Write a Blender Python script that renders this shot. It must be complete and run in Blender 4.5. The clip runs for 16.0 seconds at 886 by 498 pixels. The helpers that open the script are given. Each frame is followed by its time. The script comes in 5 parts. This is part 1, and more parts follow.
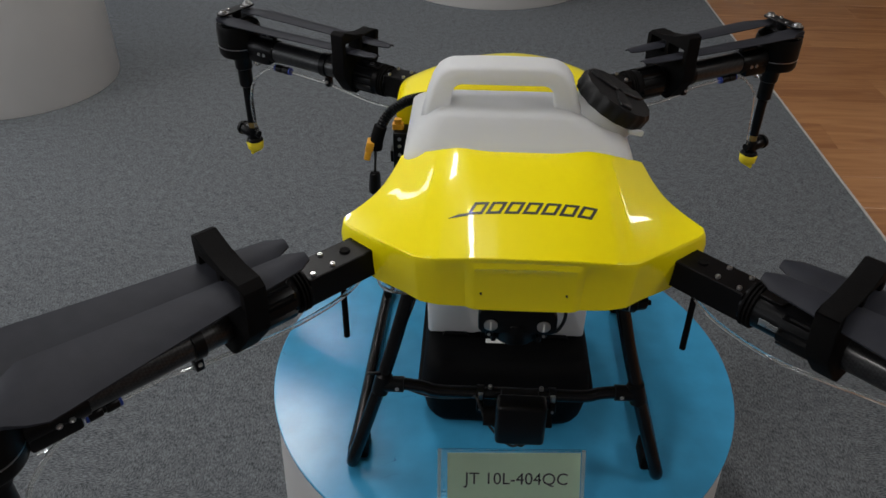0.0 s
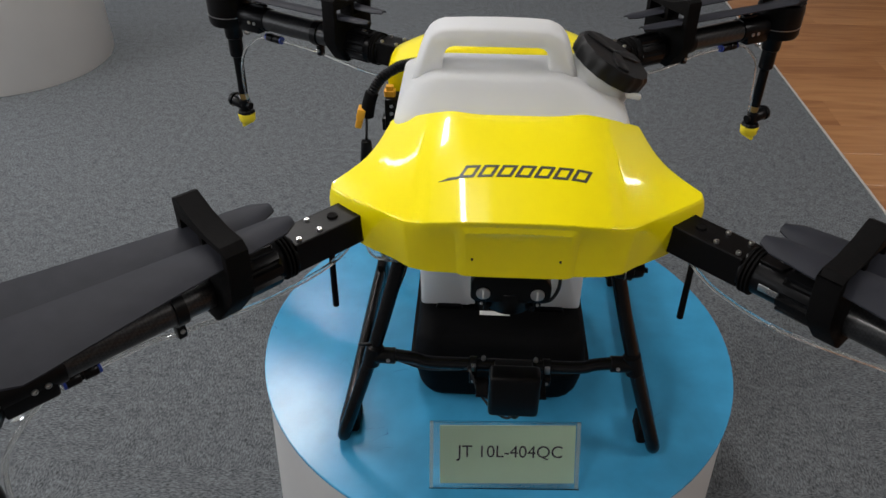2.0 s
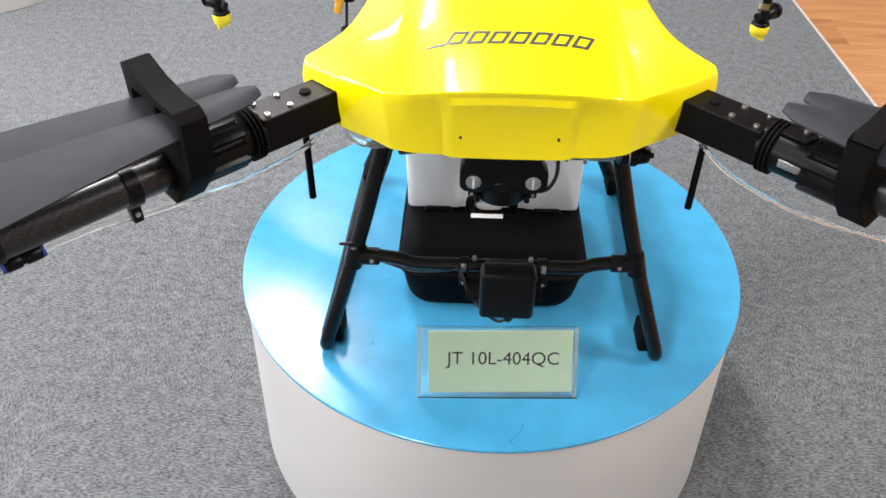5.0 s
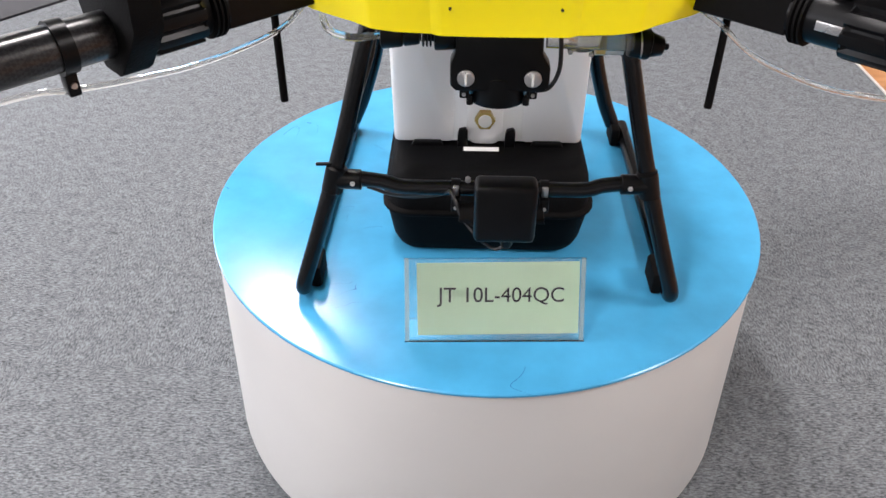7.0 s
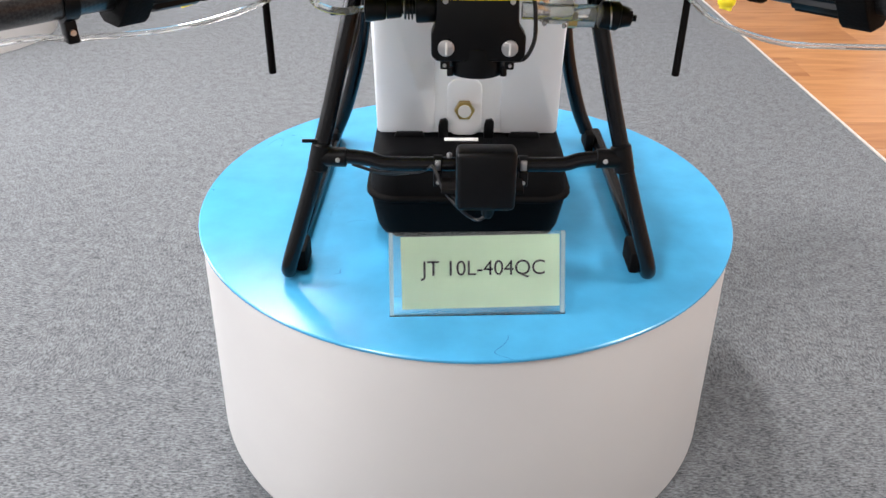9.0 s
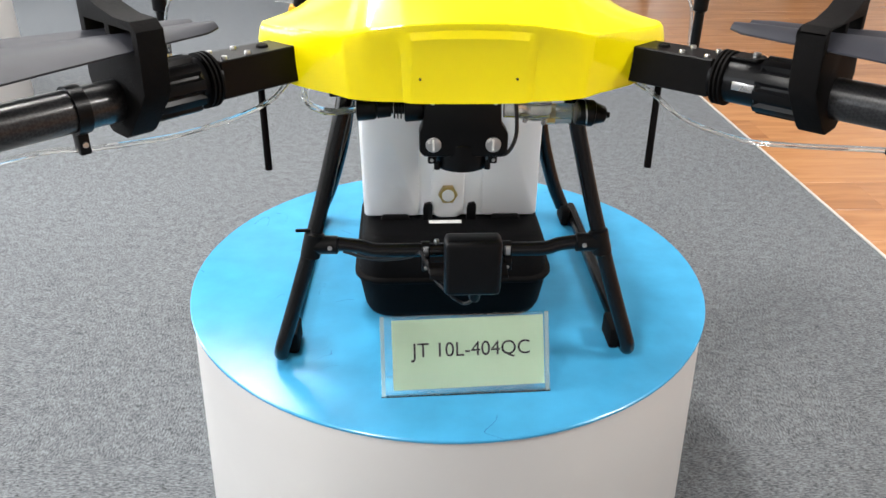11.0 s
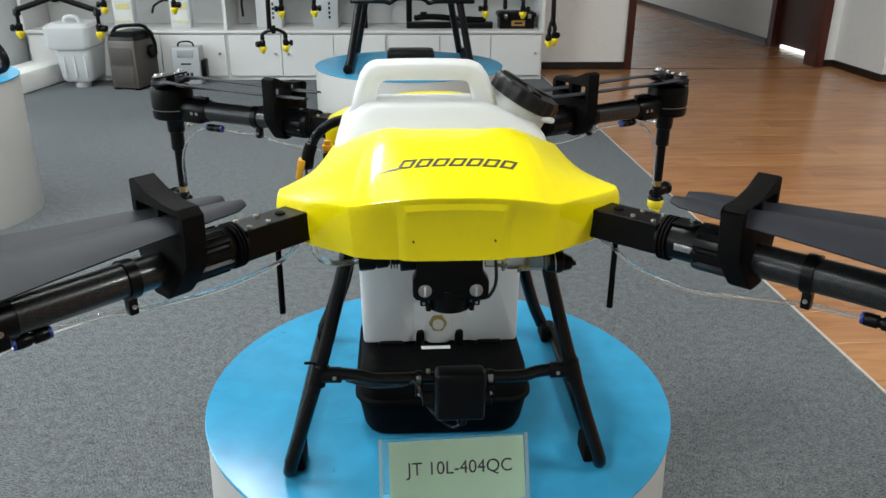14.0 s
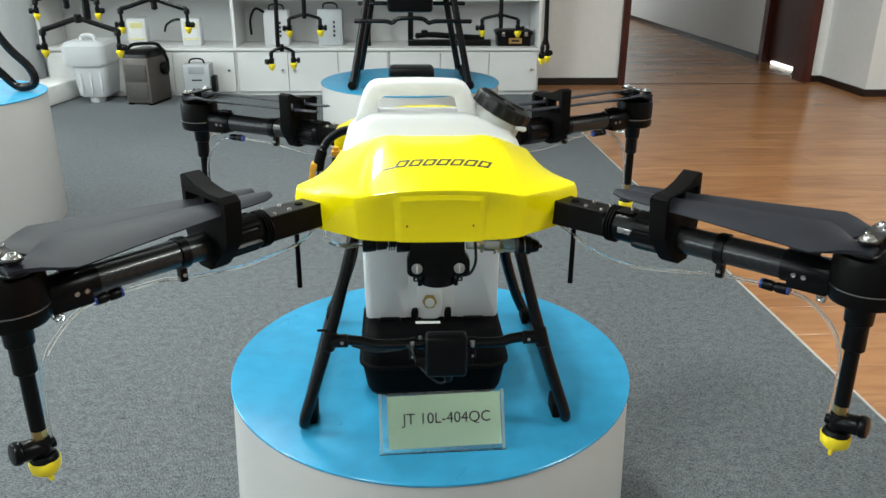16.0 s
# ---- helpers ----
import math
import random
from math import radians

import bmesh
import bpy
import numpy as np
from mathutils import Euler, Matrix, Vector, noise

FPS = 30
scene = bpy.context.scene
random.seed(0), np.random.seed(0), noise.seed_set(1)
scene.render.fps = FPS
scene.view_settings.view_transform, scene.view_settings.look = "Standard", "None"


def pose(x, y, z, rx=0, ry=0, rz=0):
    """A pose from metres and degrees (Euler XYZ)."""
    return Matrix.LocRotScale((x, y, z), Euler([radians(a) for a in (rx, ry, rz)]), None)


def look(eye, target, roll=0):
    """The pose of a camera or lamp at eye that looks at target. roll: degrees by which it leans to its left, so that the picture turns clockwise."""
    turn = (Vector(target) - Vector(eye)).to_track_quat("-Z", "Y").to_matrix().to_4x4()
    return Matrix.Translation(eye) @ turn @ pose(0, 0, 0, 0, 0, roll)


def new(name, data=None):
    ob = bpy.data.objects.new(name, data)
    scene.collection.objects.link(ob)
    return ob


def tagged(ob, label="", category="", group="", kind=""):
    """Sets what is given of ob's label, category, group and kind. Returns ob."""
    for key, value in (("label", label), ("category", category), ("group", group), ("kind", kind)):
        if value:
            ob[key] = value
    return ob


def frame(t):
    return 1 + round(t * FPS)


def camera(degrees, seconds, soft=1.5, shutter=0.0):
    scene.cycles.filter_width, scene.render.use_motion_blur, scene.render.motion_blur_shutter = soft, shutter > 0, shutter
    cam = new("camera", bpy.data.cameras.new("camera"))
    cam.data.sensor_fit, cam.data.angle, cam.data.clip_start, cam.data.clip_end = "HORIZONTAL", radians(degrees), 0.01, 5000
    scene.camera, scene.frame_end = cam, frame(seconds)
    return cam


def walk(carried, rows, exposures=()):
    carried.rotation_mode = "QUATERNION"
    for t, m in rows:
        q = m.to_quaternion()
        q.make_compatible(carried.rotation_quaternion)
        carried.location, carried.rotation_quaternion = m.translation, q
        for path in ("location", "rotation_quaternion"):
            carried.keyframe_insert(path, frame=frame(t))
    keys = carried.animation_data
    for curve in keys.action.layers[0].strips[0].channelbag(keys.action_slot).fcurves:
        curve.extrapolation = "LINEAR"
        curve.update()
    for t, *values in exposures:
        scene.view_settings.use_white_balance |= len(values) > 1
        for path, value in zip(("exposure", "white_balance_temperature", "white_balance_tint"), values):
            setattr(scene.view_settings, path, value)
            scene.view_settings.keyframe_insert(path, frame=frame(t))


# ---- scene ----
cam = camera(58.9, 16.0)
PATH = [
    (0, (-0.058, -0.9465, 1.2682), (-0.126, 0.6786, 0.1045), 0.52),
    (0.5, (-0.051, -0.9404, 1.2582), (-0.121, 0.6837, 0.0915), 0.52),
    (1, (-0.047, -0.9374, 1.2492), (-0.117, 0.6828, 0.0785), 0.42),
    (1.5, (-0.049, -0.9373, 1.2412), (-0.119, 0.676, 0.0605), 0.42),
    (2, (-0.046, -0.9383, 1.2352), (-0.116, 0.6641, 0.0414), 0.42),
    (2.5, (-0.045, -0.9413, 1.2302), (-0.112, 0.6492, 0.0193), 0.42),
    (3, (-0.044, -0.9422, 1.2252), (-0.109, 0.6314, -0.0069), 0.42),
    (3.5, (-0.044, -0.9361, 1.2092), (-0.107, 0.6187, -0.0469), 0.42),
    (4, (-0.042, -0.931, 1.1893), (-0.103, 0.609, -0.086), 0.42),
    (4.5, (-0.039, -0.9248, 1.1673), (-0.098, 0.6032, -0.1221), 0.32),
    (5, (-0.037, -0.9156, 1.1324), (-0.091, 0.6055, -0.166), 0.42),
    (7.5, (-0.032, -0.9181, 0.9273), (-0.071, 0.6942, -0.2544), 0.21),
    (8, (-0.041, -0.9609, 0.8991), (-0.076, 0.6821, -0.2415), 0.21),
    (8.5, (-0.039, -0.9918, 0.8848), (-0.055, 0.6779, -0.2165), 0.3),
    (9, (-0.035, -0.9998, 0.8828), (-0.025, 0.6936, -0.1804), 0.5),
    (11.5, (-0.059, -1.0204, 0.9636), (0.036, 0.7511, 0.039), 0.68),
    (12, (-0.058, -1.0276, 0.9916), (0.043, 0.7597, 0.098), 0.67),
    (12.5, (-0.063, -1.0377, 1.0095), (0.045, 0.7673, 0.1561), 0.57),
    (13, (-0.062, -1.0499, 1.0304), (0.049, 0.7709, 0.2111), 0.57),
    (13.5, (-0.068, -1.0669, 1.0413), (0.044, 0.7676, 0.2531), 0.57),
    (14, (-0.061, -1.1081, 1.058), (0.051, 0.7373, 0.2949), 0.47),
    (14.5, (-0.061, -1.1611, 1.0697), (0.05, 0.6921, 0.3256), 0.37),
    (15, (-0.052, -1.2112, 1.0733), (0.057, 0.646, 0.3383), 0.37),
    (15.5, (-0.05, -1.2733, 1.0879), (0.057, 0.5859, 0.3588), 0.38),
    (16, (-0.052, -1.3223, 1.0975), (0.053, 0.5378, 0.3685), 0.38),
]
EXPOSURES = [(0.0, -1.02, 6300, 11), (1.5, -0.82, 6320, 11), (2.5, -0.37, 6350, 12), (3.5, 0.33, 6400, 12), (5.0, 0.87, 6450, 13), (7.5, 0.94, 6400, 17), (9.0, 1.02, 6400, 15), (11.5, 0.9, 6350, 9), (12.5, 0.52, 6250, 5), (13.5, 0.18, 6150, 4), (14.5, 0.12, 6100, 1), (16.0, 0.3, 6100, -1)]
walk(cam, [(t, look(eye, target, roll)) for t, eye, target, roll in PATH], EXPOSURES)


# ---- world and lamps ----
world = bpy.data.worlds.new("world")
scene.world = world
world.use_nodes = True
world.node_tree.nodes["Background"].inputs[0].default_value = (0.75, 0.85, 1.0, 1)
world.node_tree.nodes["Background"].inputs[1].default_value = 0.3


def lamp(name, eye, target, sx, sy, watts, colour):
    data = bpy.data.lights.new(name, "AREA")
    data.shape, data.size, data.size_y = "RECTANGLE", sx, sy
    data.energy, data.color = watts, colour
    ob = new(name, data)
    ob.matrix_world = look(eye, target)
    return ob


DAY, TUBE = (0.93, 0.965, 1.0), (1.0, 0.97, 0.92)
CEIL = 2.75
# first two follow the blue top's highlight and plinth shadow; other five are added fill
for lx, ly, sx, sy, watts in ((-1.0, 2.1, 0.3, 1.2, 52), (-0.5, 0.4, 0.2, 0.6, 26), (-3.0, 0.2, 0.3, 1.2, 58), (-3.0, 3.6, 0.3, 1.2, 22), (3.4, 2.6, 0.3, 1.2, 36), (2.7, -0.9, 0.3, 1.2, 74), (-1.3, -1.9, 0.3, 1.2, 46)):
    lamp("ceiling_and_fill_lamp", (lx, ly, CEIL - 0.02), (lx, ly + 0.001, 0), sx, sy, watts, TUBE)
# soft fill added before the solid west wall, for assumed windows; none is built
for wy, watts in ((-2.4, 44), (0.0, 54), (2.4, 76)):
    lamp("unseen_window_fill", (-4.93, wy, 1.6), (0, wy, 1.0), 1.7, 1.5, watts, DAY)
# added fill in front of the closed end wall, brightens the corridor
lamp("corridor_fill", (2.5, 12.4, 1.5), (2.5, 0, 0.9), 1.3, 1.6, 30, DAY)


# ---- materials ----
def material(name, colour, rough=0.5, metal=0.0, scale=40.0, vary=0.08, bump=0.0, bump_scale=None, coat=0.0,
             trans=0.0, ior=1.45, island=0.0, spec=0.5, stain=0.0, sub=0.0):
    m = bpy.data.materials.new(name)
    m.use_nodes = True
    nt = m.node_tree
    b = nt.nodes["Principled BSDF"]
    L = nt.links.new
    tc = nt.nodes.new("ShaderNodeTexCoord")
    n1 = nt.nodes.new("ShaderNodeTexNoise")
    n1.inputs["Scale"].default_value, n1.inputs["Detail"].default_value = scale, 6
    n2 = nt.nodes.new("ShaderNodeTexNoise")
    n2.inputs["Scale"].default_value, n2.inputs["Detail"].default_value = max(scale * 0.07, 0.8), 3
    L(tc.outputs["Object"], n1.inputs["Vector"])
    L(tc.outputs["Object"], n2.inputs["Vector"])
    mix = nt.nodes.new("ShaderNodeMix")
    mix.data_type = "RGBA"
    ramp = nt.nodes.new("ShaderNodeMapRange")
    ramp.inputs["From Min"].default_value, ramp.inputs["From Max"].default_value = 0.3, 0.7
    add = nt.nodes.new("ShaderNodeMath")
    add.operation = "MULTIPLY_ADD"
    add.inputs[1].default_value, add.inputs[2].default_value = 0.55, 0.0
    L(n1.outputs["Fac"], add.inputs[0])
    add2 = nt.nodes.new("ShaderNodeMath")
    add2.operation = "MULTIPLY_ADD"
    add2.inputs[1].default_value = 0.45
    L(n2.outputs["Fac"], add2.inputs[0])
    L(add.outputs[0], add2.inputs[2])
    last = add2
    if island:
        info = nt.nodes.new("ShaderNodeObjectInfo")
        add3 = nt.nodes.new("ShaderNodeMath")
        add3.operation = "MULTIPLY_ADD"
        add3.inputs[1].default_value = island
        L(info.outputs["Random"], add3.inputs[0])
        L(add2.outputs[0], add3.inputs[2])
        last = add3
    L(last.outputs[0], ramp.inputs["Value"])
    c = Vector(colour)
    mix.inputs["A"].default_value = (*[max(v * (1 - vary), 0) for v in c], 1)
    mix.inputs["B"].default_value = (*[min(v * (1 + vary), 1) for v in c], 1)
    L(ramp.outputs[0], mix.inputs["Factor"])
    L(mix.outputs["Result"], b.inputs["Base Color"])
    rr = nt.nodes.new("ShaderNodeMapRange")
    rr.inputs["To Min"].default_value, rr.inputs["To Max"].default_value = max(rough - 0.07, 0.0), min(rough + 0.07, 1)
    L(n2.outputs["Fac"], rr.inputs["Value"])
    L(rr.outputs[0], b.inputs["Roughness"])
    b.inputs["Metallic"].default_value = metal
    b.inputs["Coat Weight"].default_value = coat
    b.inputs["Coat Roughness"].default_value = 0.04
    b.inputs["Transmission Weight"].default_value = trans
    b.inputs["IOR"].default_value = ior
    b.inputs["Specular IOR Level"].default_value = spec
    if sub:
        b.inputs["Subsurface Weight"].default_value = sub
        b.inputs["Subsurface Radius"].default_value = (0.02, 0.02, 0.02)
        b.inputs["Subsurface Scale"].default_value = 0.5
    if bump:
        n3 = nt.nodes.new("ShaderNodeTexNoise")
        n3.inputs["Scale"].default_value, n3.inputs["Detail"].default_value = bump_scale or scale * 2, 4
        L(tc.outputs["Object"], n3.inputs["Vector"])
        bp = nt.nodes.new("ShaderNodeBump")
        bp.inputs["Strength"].default_value = bump
        bp.inputs["Distance"].default_value = 0.002
        L(n3.outputs["Fac"], bp.inputs["Height"])
        L(bp.outputs[0], b.inputs["Normal"])
    return m


def carpet_material():
    m = material("carpet", (0.106, 0.113, 0.12), 0.95, scale=290, vary=0.66, bump=0.6, bump_scale=600, spec=0.1)
    nt = m.node_tree
    L = nt.links.new
    b = nt.nodes["Principled BSDF"]
    b.inputs["Sheen Weight"].default_value, b.inputs["Sheen Roughness"].default_value = 0.08, 0.5
    b.inputs["Sheen Tint"].default_value = (0.85, 0.93, 1.0, 1)
    noises = [n for n in nt.nodes if n.type == "TEX_NOISE"]
    noises[1].inputs["Scale"].default_value = 45
    noises[0].inputs["Roughness"].default_value = 0.75
    for n in nt.nodes:
        if n.type == "MAP_RANGE" and n.inputs["From Max"].default_value < 0.9:
            n.inputs["From Min"].default_value, n.inputs["From Max"].default_value = 0.4, 0.6
        if n.type == "MATH" and abs(n.inputs[1].default_value - 0.55) < 0.01:
            n.inputs[1].default_value = 0.84
        if n.type == "MATH" and abs(n.inputs[1].default_value - 0.45) < 0.01:
            n.inputs[1].default_value = 0.16
    tc = [n for n in nt.nodes if n.type == "TEX_COORD"][0]
    # half-metre carpet tiles, each laid a quarter turn from its neighbours
    fine = [(0.42, 1.15, 1.0), (1.15, 0.42, 1.0)]
    second = nt.nodes.new("ShaderNodeTexNoise")
    second.inputs["Scale"].default_value, second.inputs["Detail"].default_value, second.inputs["Roughness"].default_value = 290, 6, 0.75
    for noise, scale in zip((noises[0], second), fine):
        mp = nt.nodes.new("ShaderNodeMapping")
        mp.inputs["Scale"].default_value = scale
        mp.inputs["Rotation"].default_value = (0, 0, 0.12)
        L(tc.outputs["Object"], mp.inputs["Vector"])
        L(mp.outputs[0], noise.inputs["Vector"])
    place = nt.nodes.new("ShaderNodeMapping")
    place.inputs["Location"].default_value = (0.25, 0.005, 0.25)
    L(tc.outputs["Object"], place.inputs["Vector"])
    tiles = nt.nodes.new("ShaderNodeTexChecker")
    tiles.inputs["Scale"].default_value = 2.0
    L(place.outputs[0], tiles.inputs["Vector"])
    pick = nt.nodes.new("ShaderNodeMix")
    L(tiles.outputs["Fac"], pick.inputs[0])
    L(noises[0].outputs["Fac"], pick.inputs[2])
    L(second.outputs["Fac"], pick.inputs[3])
    first = [n for n in nt.nodes if n.type == "MATH" and abs(n.inputs[1].default_value - 0.84) < 0.01][0]
    L(pick.outputs[0], first.inputs[0])
    return m


def wood_material(name, dark, light, rough, axis_scale=(1.2, 16, 16)):
    m = material(name, light, rough, scale=7, vary=0.1, spec=0.4)
    nt = m.node_tree
    L = nt.links.new
    b = nt.nodes["Principled BSDF"]
    tc = [n for n in nt.nodes if n.type == "TEX_COORD"][0]
    info = nt.nodes.new("ShaderNodeObjectInfo")
    mp = nt.nodes.new("ShaderNodeMapping")
    mp.inputs["Scale"].default_value = axis_scale
    L(tc.outputs["Object"], mp.inputs["Vector"])
    off = nt.nodes.new("ShaderNodeMath")
    off.operation = "MULTIPLY"
    off.inputs[1].default_value = 37.0
    L(info.outputs["Random"], off.inputs[0])
    L(off.outputs[0], mp.inputs["Location"])
    n = nt.nodes.new("ShaderNodeTexNoise")
    n.inputs["Scale"].default_value, n.inputs["Detail"].default_value, n.inputs["Distortion"].default_value = 3.0, 8, 1.2
    L(mp.outputs[0], n.inputs["Vector"])
    add = nt.nodes.new("ShaderNodeMath")
    add.operation = "MULTIPLY_ADD"
    add.inputs[1].default_value = 0.22
    L(info.outputs["Random"], add.inputs[0])
    L(n.outputs["Fac"], add.inputs[2])
    mix = nt.nodes.new("ShaderNodeMix")
    mix.data_type = "RGBA"
    mix.inputs["A"].default_value, mix.inputs["B"].default_value = (*dark, 1), (*light, 1)
    mr = nt.nodes.new("ShaderNodeMapRange")
    mr.inputs["From Min"].default_value, mr.inputs["From Max"].default_value = 0.35, 0.85
    L(add.outputs[0], mr.inputs["Value"])
    L(mr.outputs[0], mix.inputs["Factor"])
    L(mix.outputs["Result"], b.inputs["Base Color"])
    return m


def carbon_material():
    m = material("carbon_fibre", (0.012, 0.012, 0.013), 0.3, scale=90, vary=0.2, coat=0.25)
    nt = m.node_tree
    ck = nt.nodes.new("ShaderNodeTexChecker")
    ck.inputs["Scale"].default_value = 330
    ck.inputs["Color1"].default_value = (0.006, 0.006, 0.007, 1)
    ck.inputs["Color2"].default_value = (0.019, 0.019, 0.02, 1)
    tc = [n for n in nt.nodes if n.type == "TEX_COORD"][0]
    mp = nt.nodes.new("ShaderNodeMapping")
    mp.inputs["Rotation"].default_value = (0.6, 0.5, 0.8)
    nt.links.new(tc.outputs["Object"], mp.inputs["Vector"])
    nt.links.new(mp.outputs[0], ck.inputs["Vector"])
    nt.links.new(ck.outputs["Color"], nt.nodes["Principled BSDF"].inputs["Base Color"])
    return m


def scratched_blue():
    m = material("blue_board", (0.05, 0.3, 0.53), 0.23, scale=26, vary=0.14, bump=0.03, bump_scale=22)
    nt = m.node_tree
    L = nt.links.new
    tc = [n for n in nt.nodes if n.type == "TEX_COORD"][0]
    b = nt.nodes["Principled BSDF"]
    old = b.inputs["Base Color"].links[0].from_socket
    n = nt.nodes.new("ShaderNodeTexNoise")
    n.inputs["Scale"].default_value, n.inputs["Detail"].default_value, n.inputs["Distortion"].default_value = 6, 2, 1.5
    L(tc.outputs["Object"], n.inputs["Vector"])
    sub = nt.nodes.new("ShaderNodeMath")
    sub.operation = "SUBTRACT"
    sub.inputs[1].default_value = 0.5
    L(n.outputs["Fac"], sub.inputs[0])
    ab = nt.nodes.new("ShaderNodeMath")
    ab.operation = "ABSOLUTE"
    L(sub.outputs[0], ab.inputs[0])
    lt = nt.nodes.new("ShaderNodeMath")
    lt.operation = "LESS_THAN"
    lt.inputs[1].default_value = 0.0013
    L(ab.outputs[0], lt.inputs[0])
    n2 = nt.nodes.new("ShaderNodeTexNoise")
    n2.inputs["Scale"].default_value = 9
    L(tc.outputs["Object"], n2.inputs["Vector"])
    gt = nt.nodes.new("ShaderNodeMath")
    gt.operation = "GREATER_THAN"
    gt.inputs[1].default_value = 0.62
    L(n2.outputs["Fac"], gt.inputs[0])
    mul = nt.nodes.new("ShaderNodeMath")
    mul.operation = "MULTIPLY"
    L(lt.outputs[0], mul.inputs[0])
    L(gt.outputs[0], mul.inputs[1])
    mix = nt.nodes.new("ShaderNodeMix")
    mix.data_type = "RGBA"
    L(mul.outputs[0], mix.inputs["Factor"])
    L(old, mix.inputs["A"])
    mix.inputs["B"].default_value = (0.02, 0.12, 0.3, 1)
    L(mix.outputs["Result"], b.inputs["Base Color"])
    return m


CARPET = carpet_material()
PLANK = wood_material("laminate_plank", (0.26, 0.115, 0.047), (0.41, 0.2, 0.083), 0.25, (0.9, 7, 7))
DARK_WOOD = wood_material("dark_red_wood", (0.03, 0.007, 0.005), (0.075, 0.018, 0.012), 0.35, (14, 14, 1.2))
SKIRTING = wood_material("black_brown_skirting", (0.008, 0.005, 0.004), (0.022, 0.012, 0.009), 0.4, (1.2, 1.2, 20))
WALL = material("wall_paint", (0.72, 0.72, 0.71), 0.7, scale=25, vary=0.04, bump=0.12, bump_scale=160)
CEILING = material("ceiling_board", (0.5, 0.5, 0.49), 0.9, scale=60, vary=0.05)
CABINET = material("white_laminate", (0.64, 0.64, 0.635), 0.4, scale=6, vary=0.03)
PLINTH = material("white_plinth_paint", (0.54, 0.53, 0.515), 0.42, scale=9, vary=0.03, bump=0.06, bump_scale=40)
BLUE = scratched_blue()
YELLOW = material("yellow_gloss_paint", (0.95, 0.8, 0.0), 0.3, scale=8, vary=0.025, coat=0.75, spec=0.2, bump=0.02, bump_scale=60)
HDPE = material("white_polythene", (0.78, 0.785, 0.795), 0.4, scale=14, vary=0.03, bump=0.05, bump_scale=90, sub=0.6)
FROSTED = material("frosted_polythene", (0.6, 0.61, 0.62), 0.5, scale=14, vary=0.06, bump=0.08, bump_scale=60)
for m, share in ((HDPE, 0.38), (FROSTED, 0.3)):
    # thin-walled milky plastic that lets light through
    nt = m.node_tree
    body, out_node = nt.nodes["Principled BSDF"], nt.nodes["Material Output"]
    through_wall = nt.nodes.new("ShaderNodeBsdfTranslucent")
    through_wall.inputs["Color"].default_value = (0.93, 0.935, 0.94, 1)
    blend = nt.nodes.new("ShaderNodeMixShader")
    blend.inputs[0].default_value = share
    nt.links.new(body.outputs[0], blend.inputs[1])
    nt.links.new(through_wall.outputs[0], blend.inputs[2])
    nt.links.new(blend.outputs[0], out_node.inputs["Surface"])
BLACK = material("black_plastic", (0.0026, 0.0026, 0.003), 0.32, scale=70, vary=0.3, bump=0.06, spec=0.2)
ANODISED = material("black_anodised_metal", (0.0035, 0.003, 0.003), 0.38, scale=200, vary=0.25, bump=0.05, spec=0.14)
RUBBER = material("black_foam_rubber", (0.0038, 0.0034, 0.0034), 0.7, scale=120, vary=0.3, bump=0.3, bump_scale=500, spec=0.08)
BLADE = material("dark_grey_composite", (0.019, 0.02, 0.026), 0.55, scale=50, vary=0.2, bump=0.05, spec=0.22)
CARBON = carbon_material()
TUBE_BLACK = material("black_painted_tube", (0.0025, 0.0025, 0.003), 0.24, scale=60, vary=0.3, spec=0.32)
LIDMAT = material("black_moulded_lid", (0.006, 0.006, 0.0065), 0.42, scale=90, vary=0.3, bump=0.12, bump_scale=300, spec=0.3)
CABLE = material("black_cable_sheath", (0.008, 0.008, 0.009), 0.32, scale=200, vary=0.2, spec=0.5)
FABRIC = material("black_case_cloth", (0.0022, 0.0022, 0.0026), 0.6, scale=300, vary=0.4, bump=0.4, bump_scale=900, spec=0.07)
STEEL = material("bright_steel", (0.52, 0.51, 0.5), 0.28, metal=1.0, scale=80, vary=0.08)
BRASS = material("brass", (0.55, 0.38, 0.14), 0.3, metal=1.0, scale=60, vary=0.15)
TIP = material("yellow_plastic", (0.88, 0.7, 0.02), 0.45, scale=60, vary=0.06)
FROST = material("frosted_acrylic_edge", (0.62, 0.72, 0.75), 0.2, trans=0.5, ior=1.3, scale=60, vary=0.05)
CLEAR = material("clear_hose", (0.93, 0.94, 0.92), 0.08, trans=0.9, ior=1.38, scale=30, vary=0.02)
ACRYLIC = material("clear_acrylic", (0.93, 0.98, 0.97), 0.04, trans=1.0, ior=1.45, scale=30, vary=0.01)
for m, clear in ((ACRYLIC, 0.0), (CLEAR, 0.04)):
    rough_in = m.node_tree.nodes["Principled BSDF"].inputs["Roughness"]
    m.node_tree.links.remove(rough_in.links[0])
    rough_in.default_value = clear
PAPER = material("pale_green_paper", (0.68, 0.82, 0.6), 0.8, scale=160, vary=0.02)
INK = material("dark_ink", (0.006, 0.006, 0.008), 0.6, scale=90, vary=0.2)
LOGO = material("dark_sticker", (0.045, 0.045, 0.05), 0.35, scale=90, vary=0.2)
BLUE_RING = material("blue_collar", (0.02, 0.05, 0.3), 0.35, scale=60, vary=0.1)
ORANGE = material("amber_plug", (0.75, 0.36, 0.02), 0.45, scale=60, vary=0.1)
GREY_METAL = material("brown_grey_metal", (0.099, 0.087, 0.077), 0.5, metal=0.4, scale=60, vary=0.12)
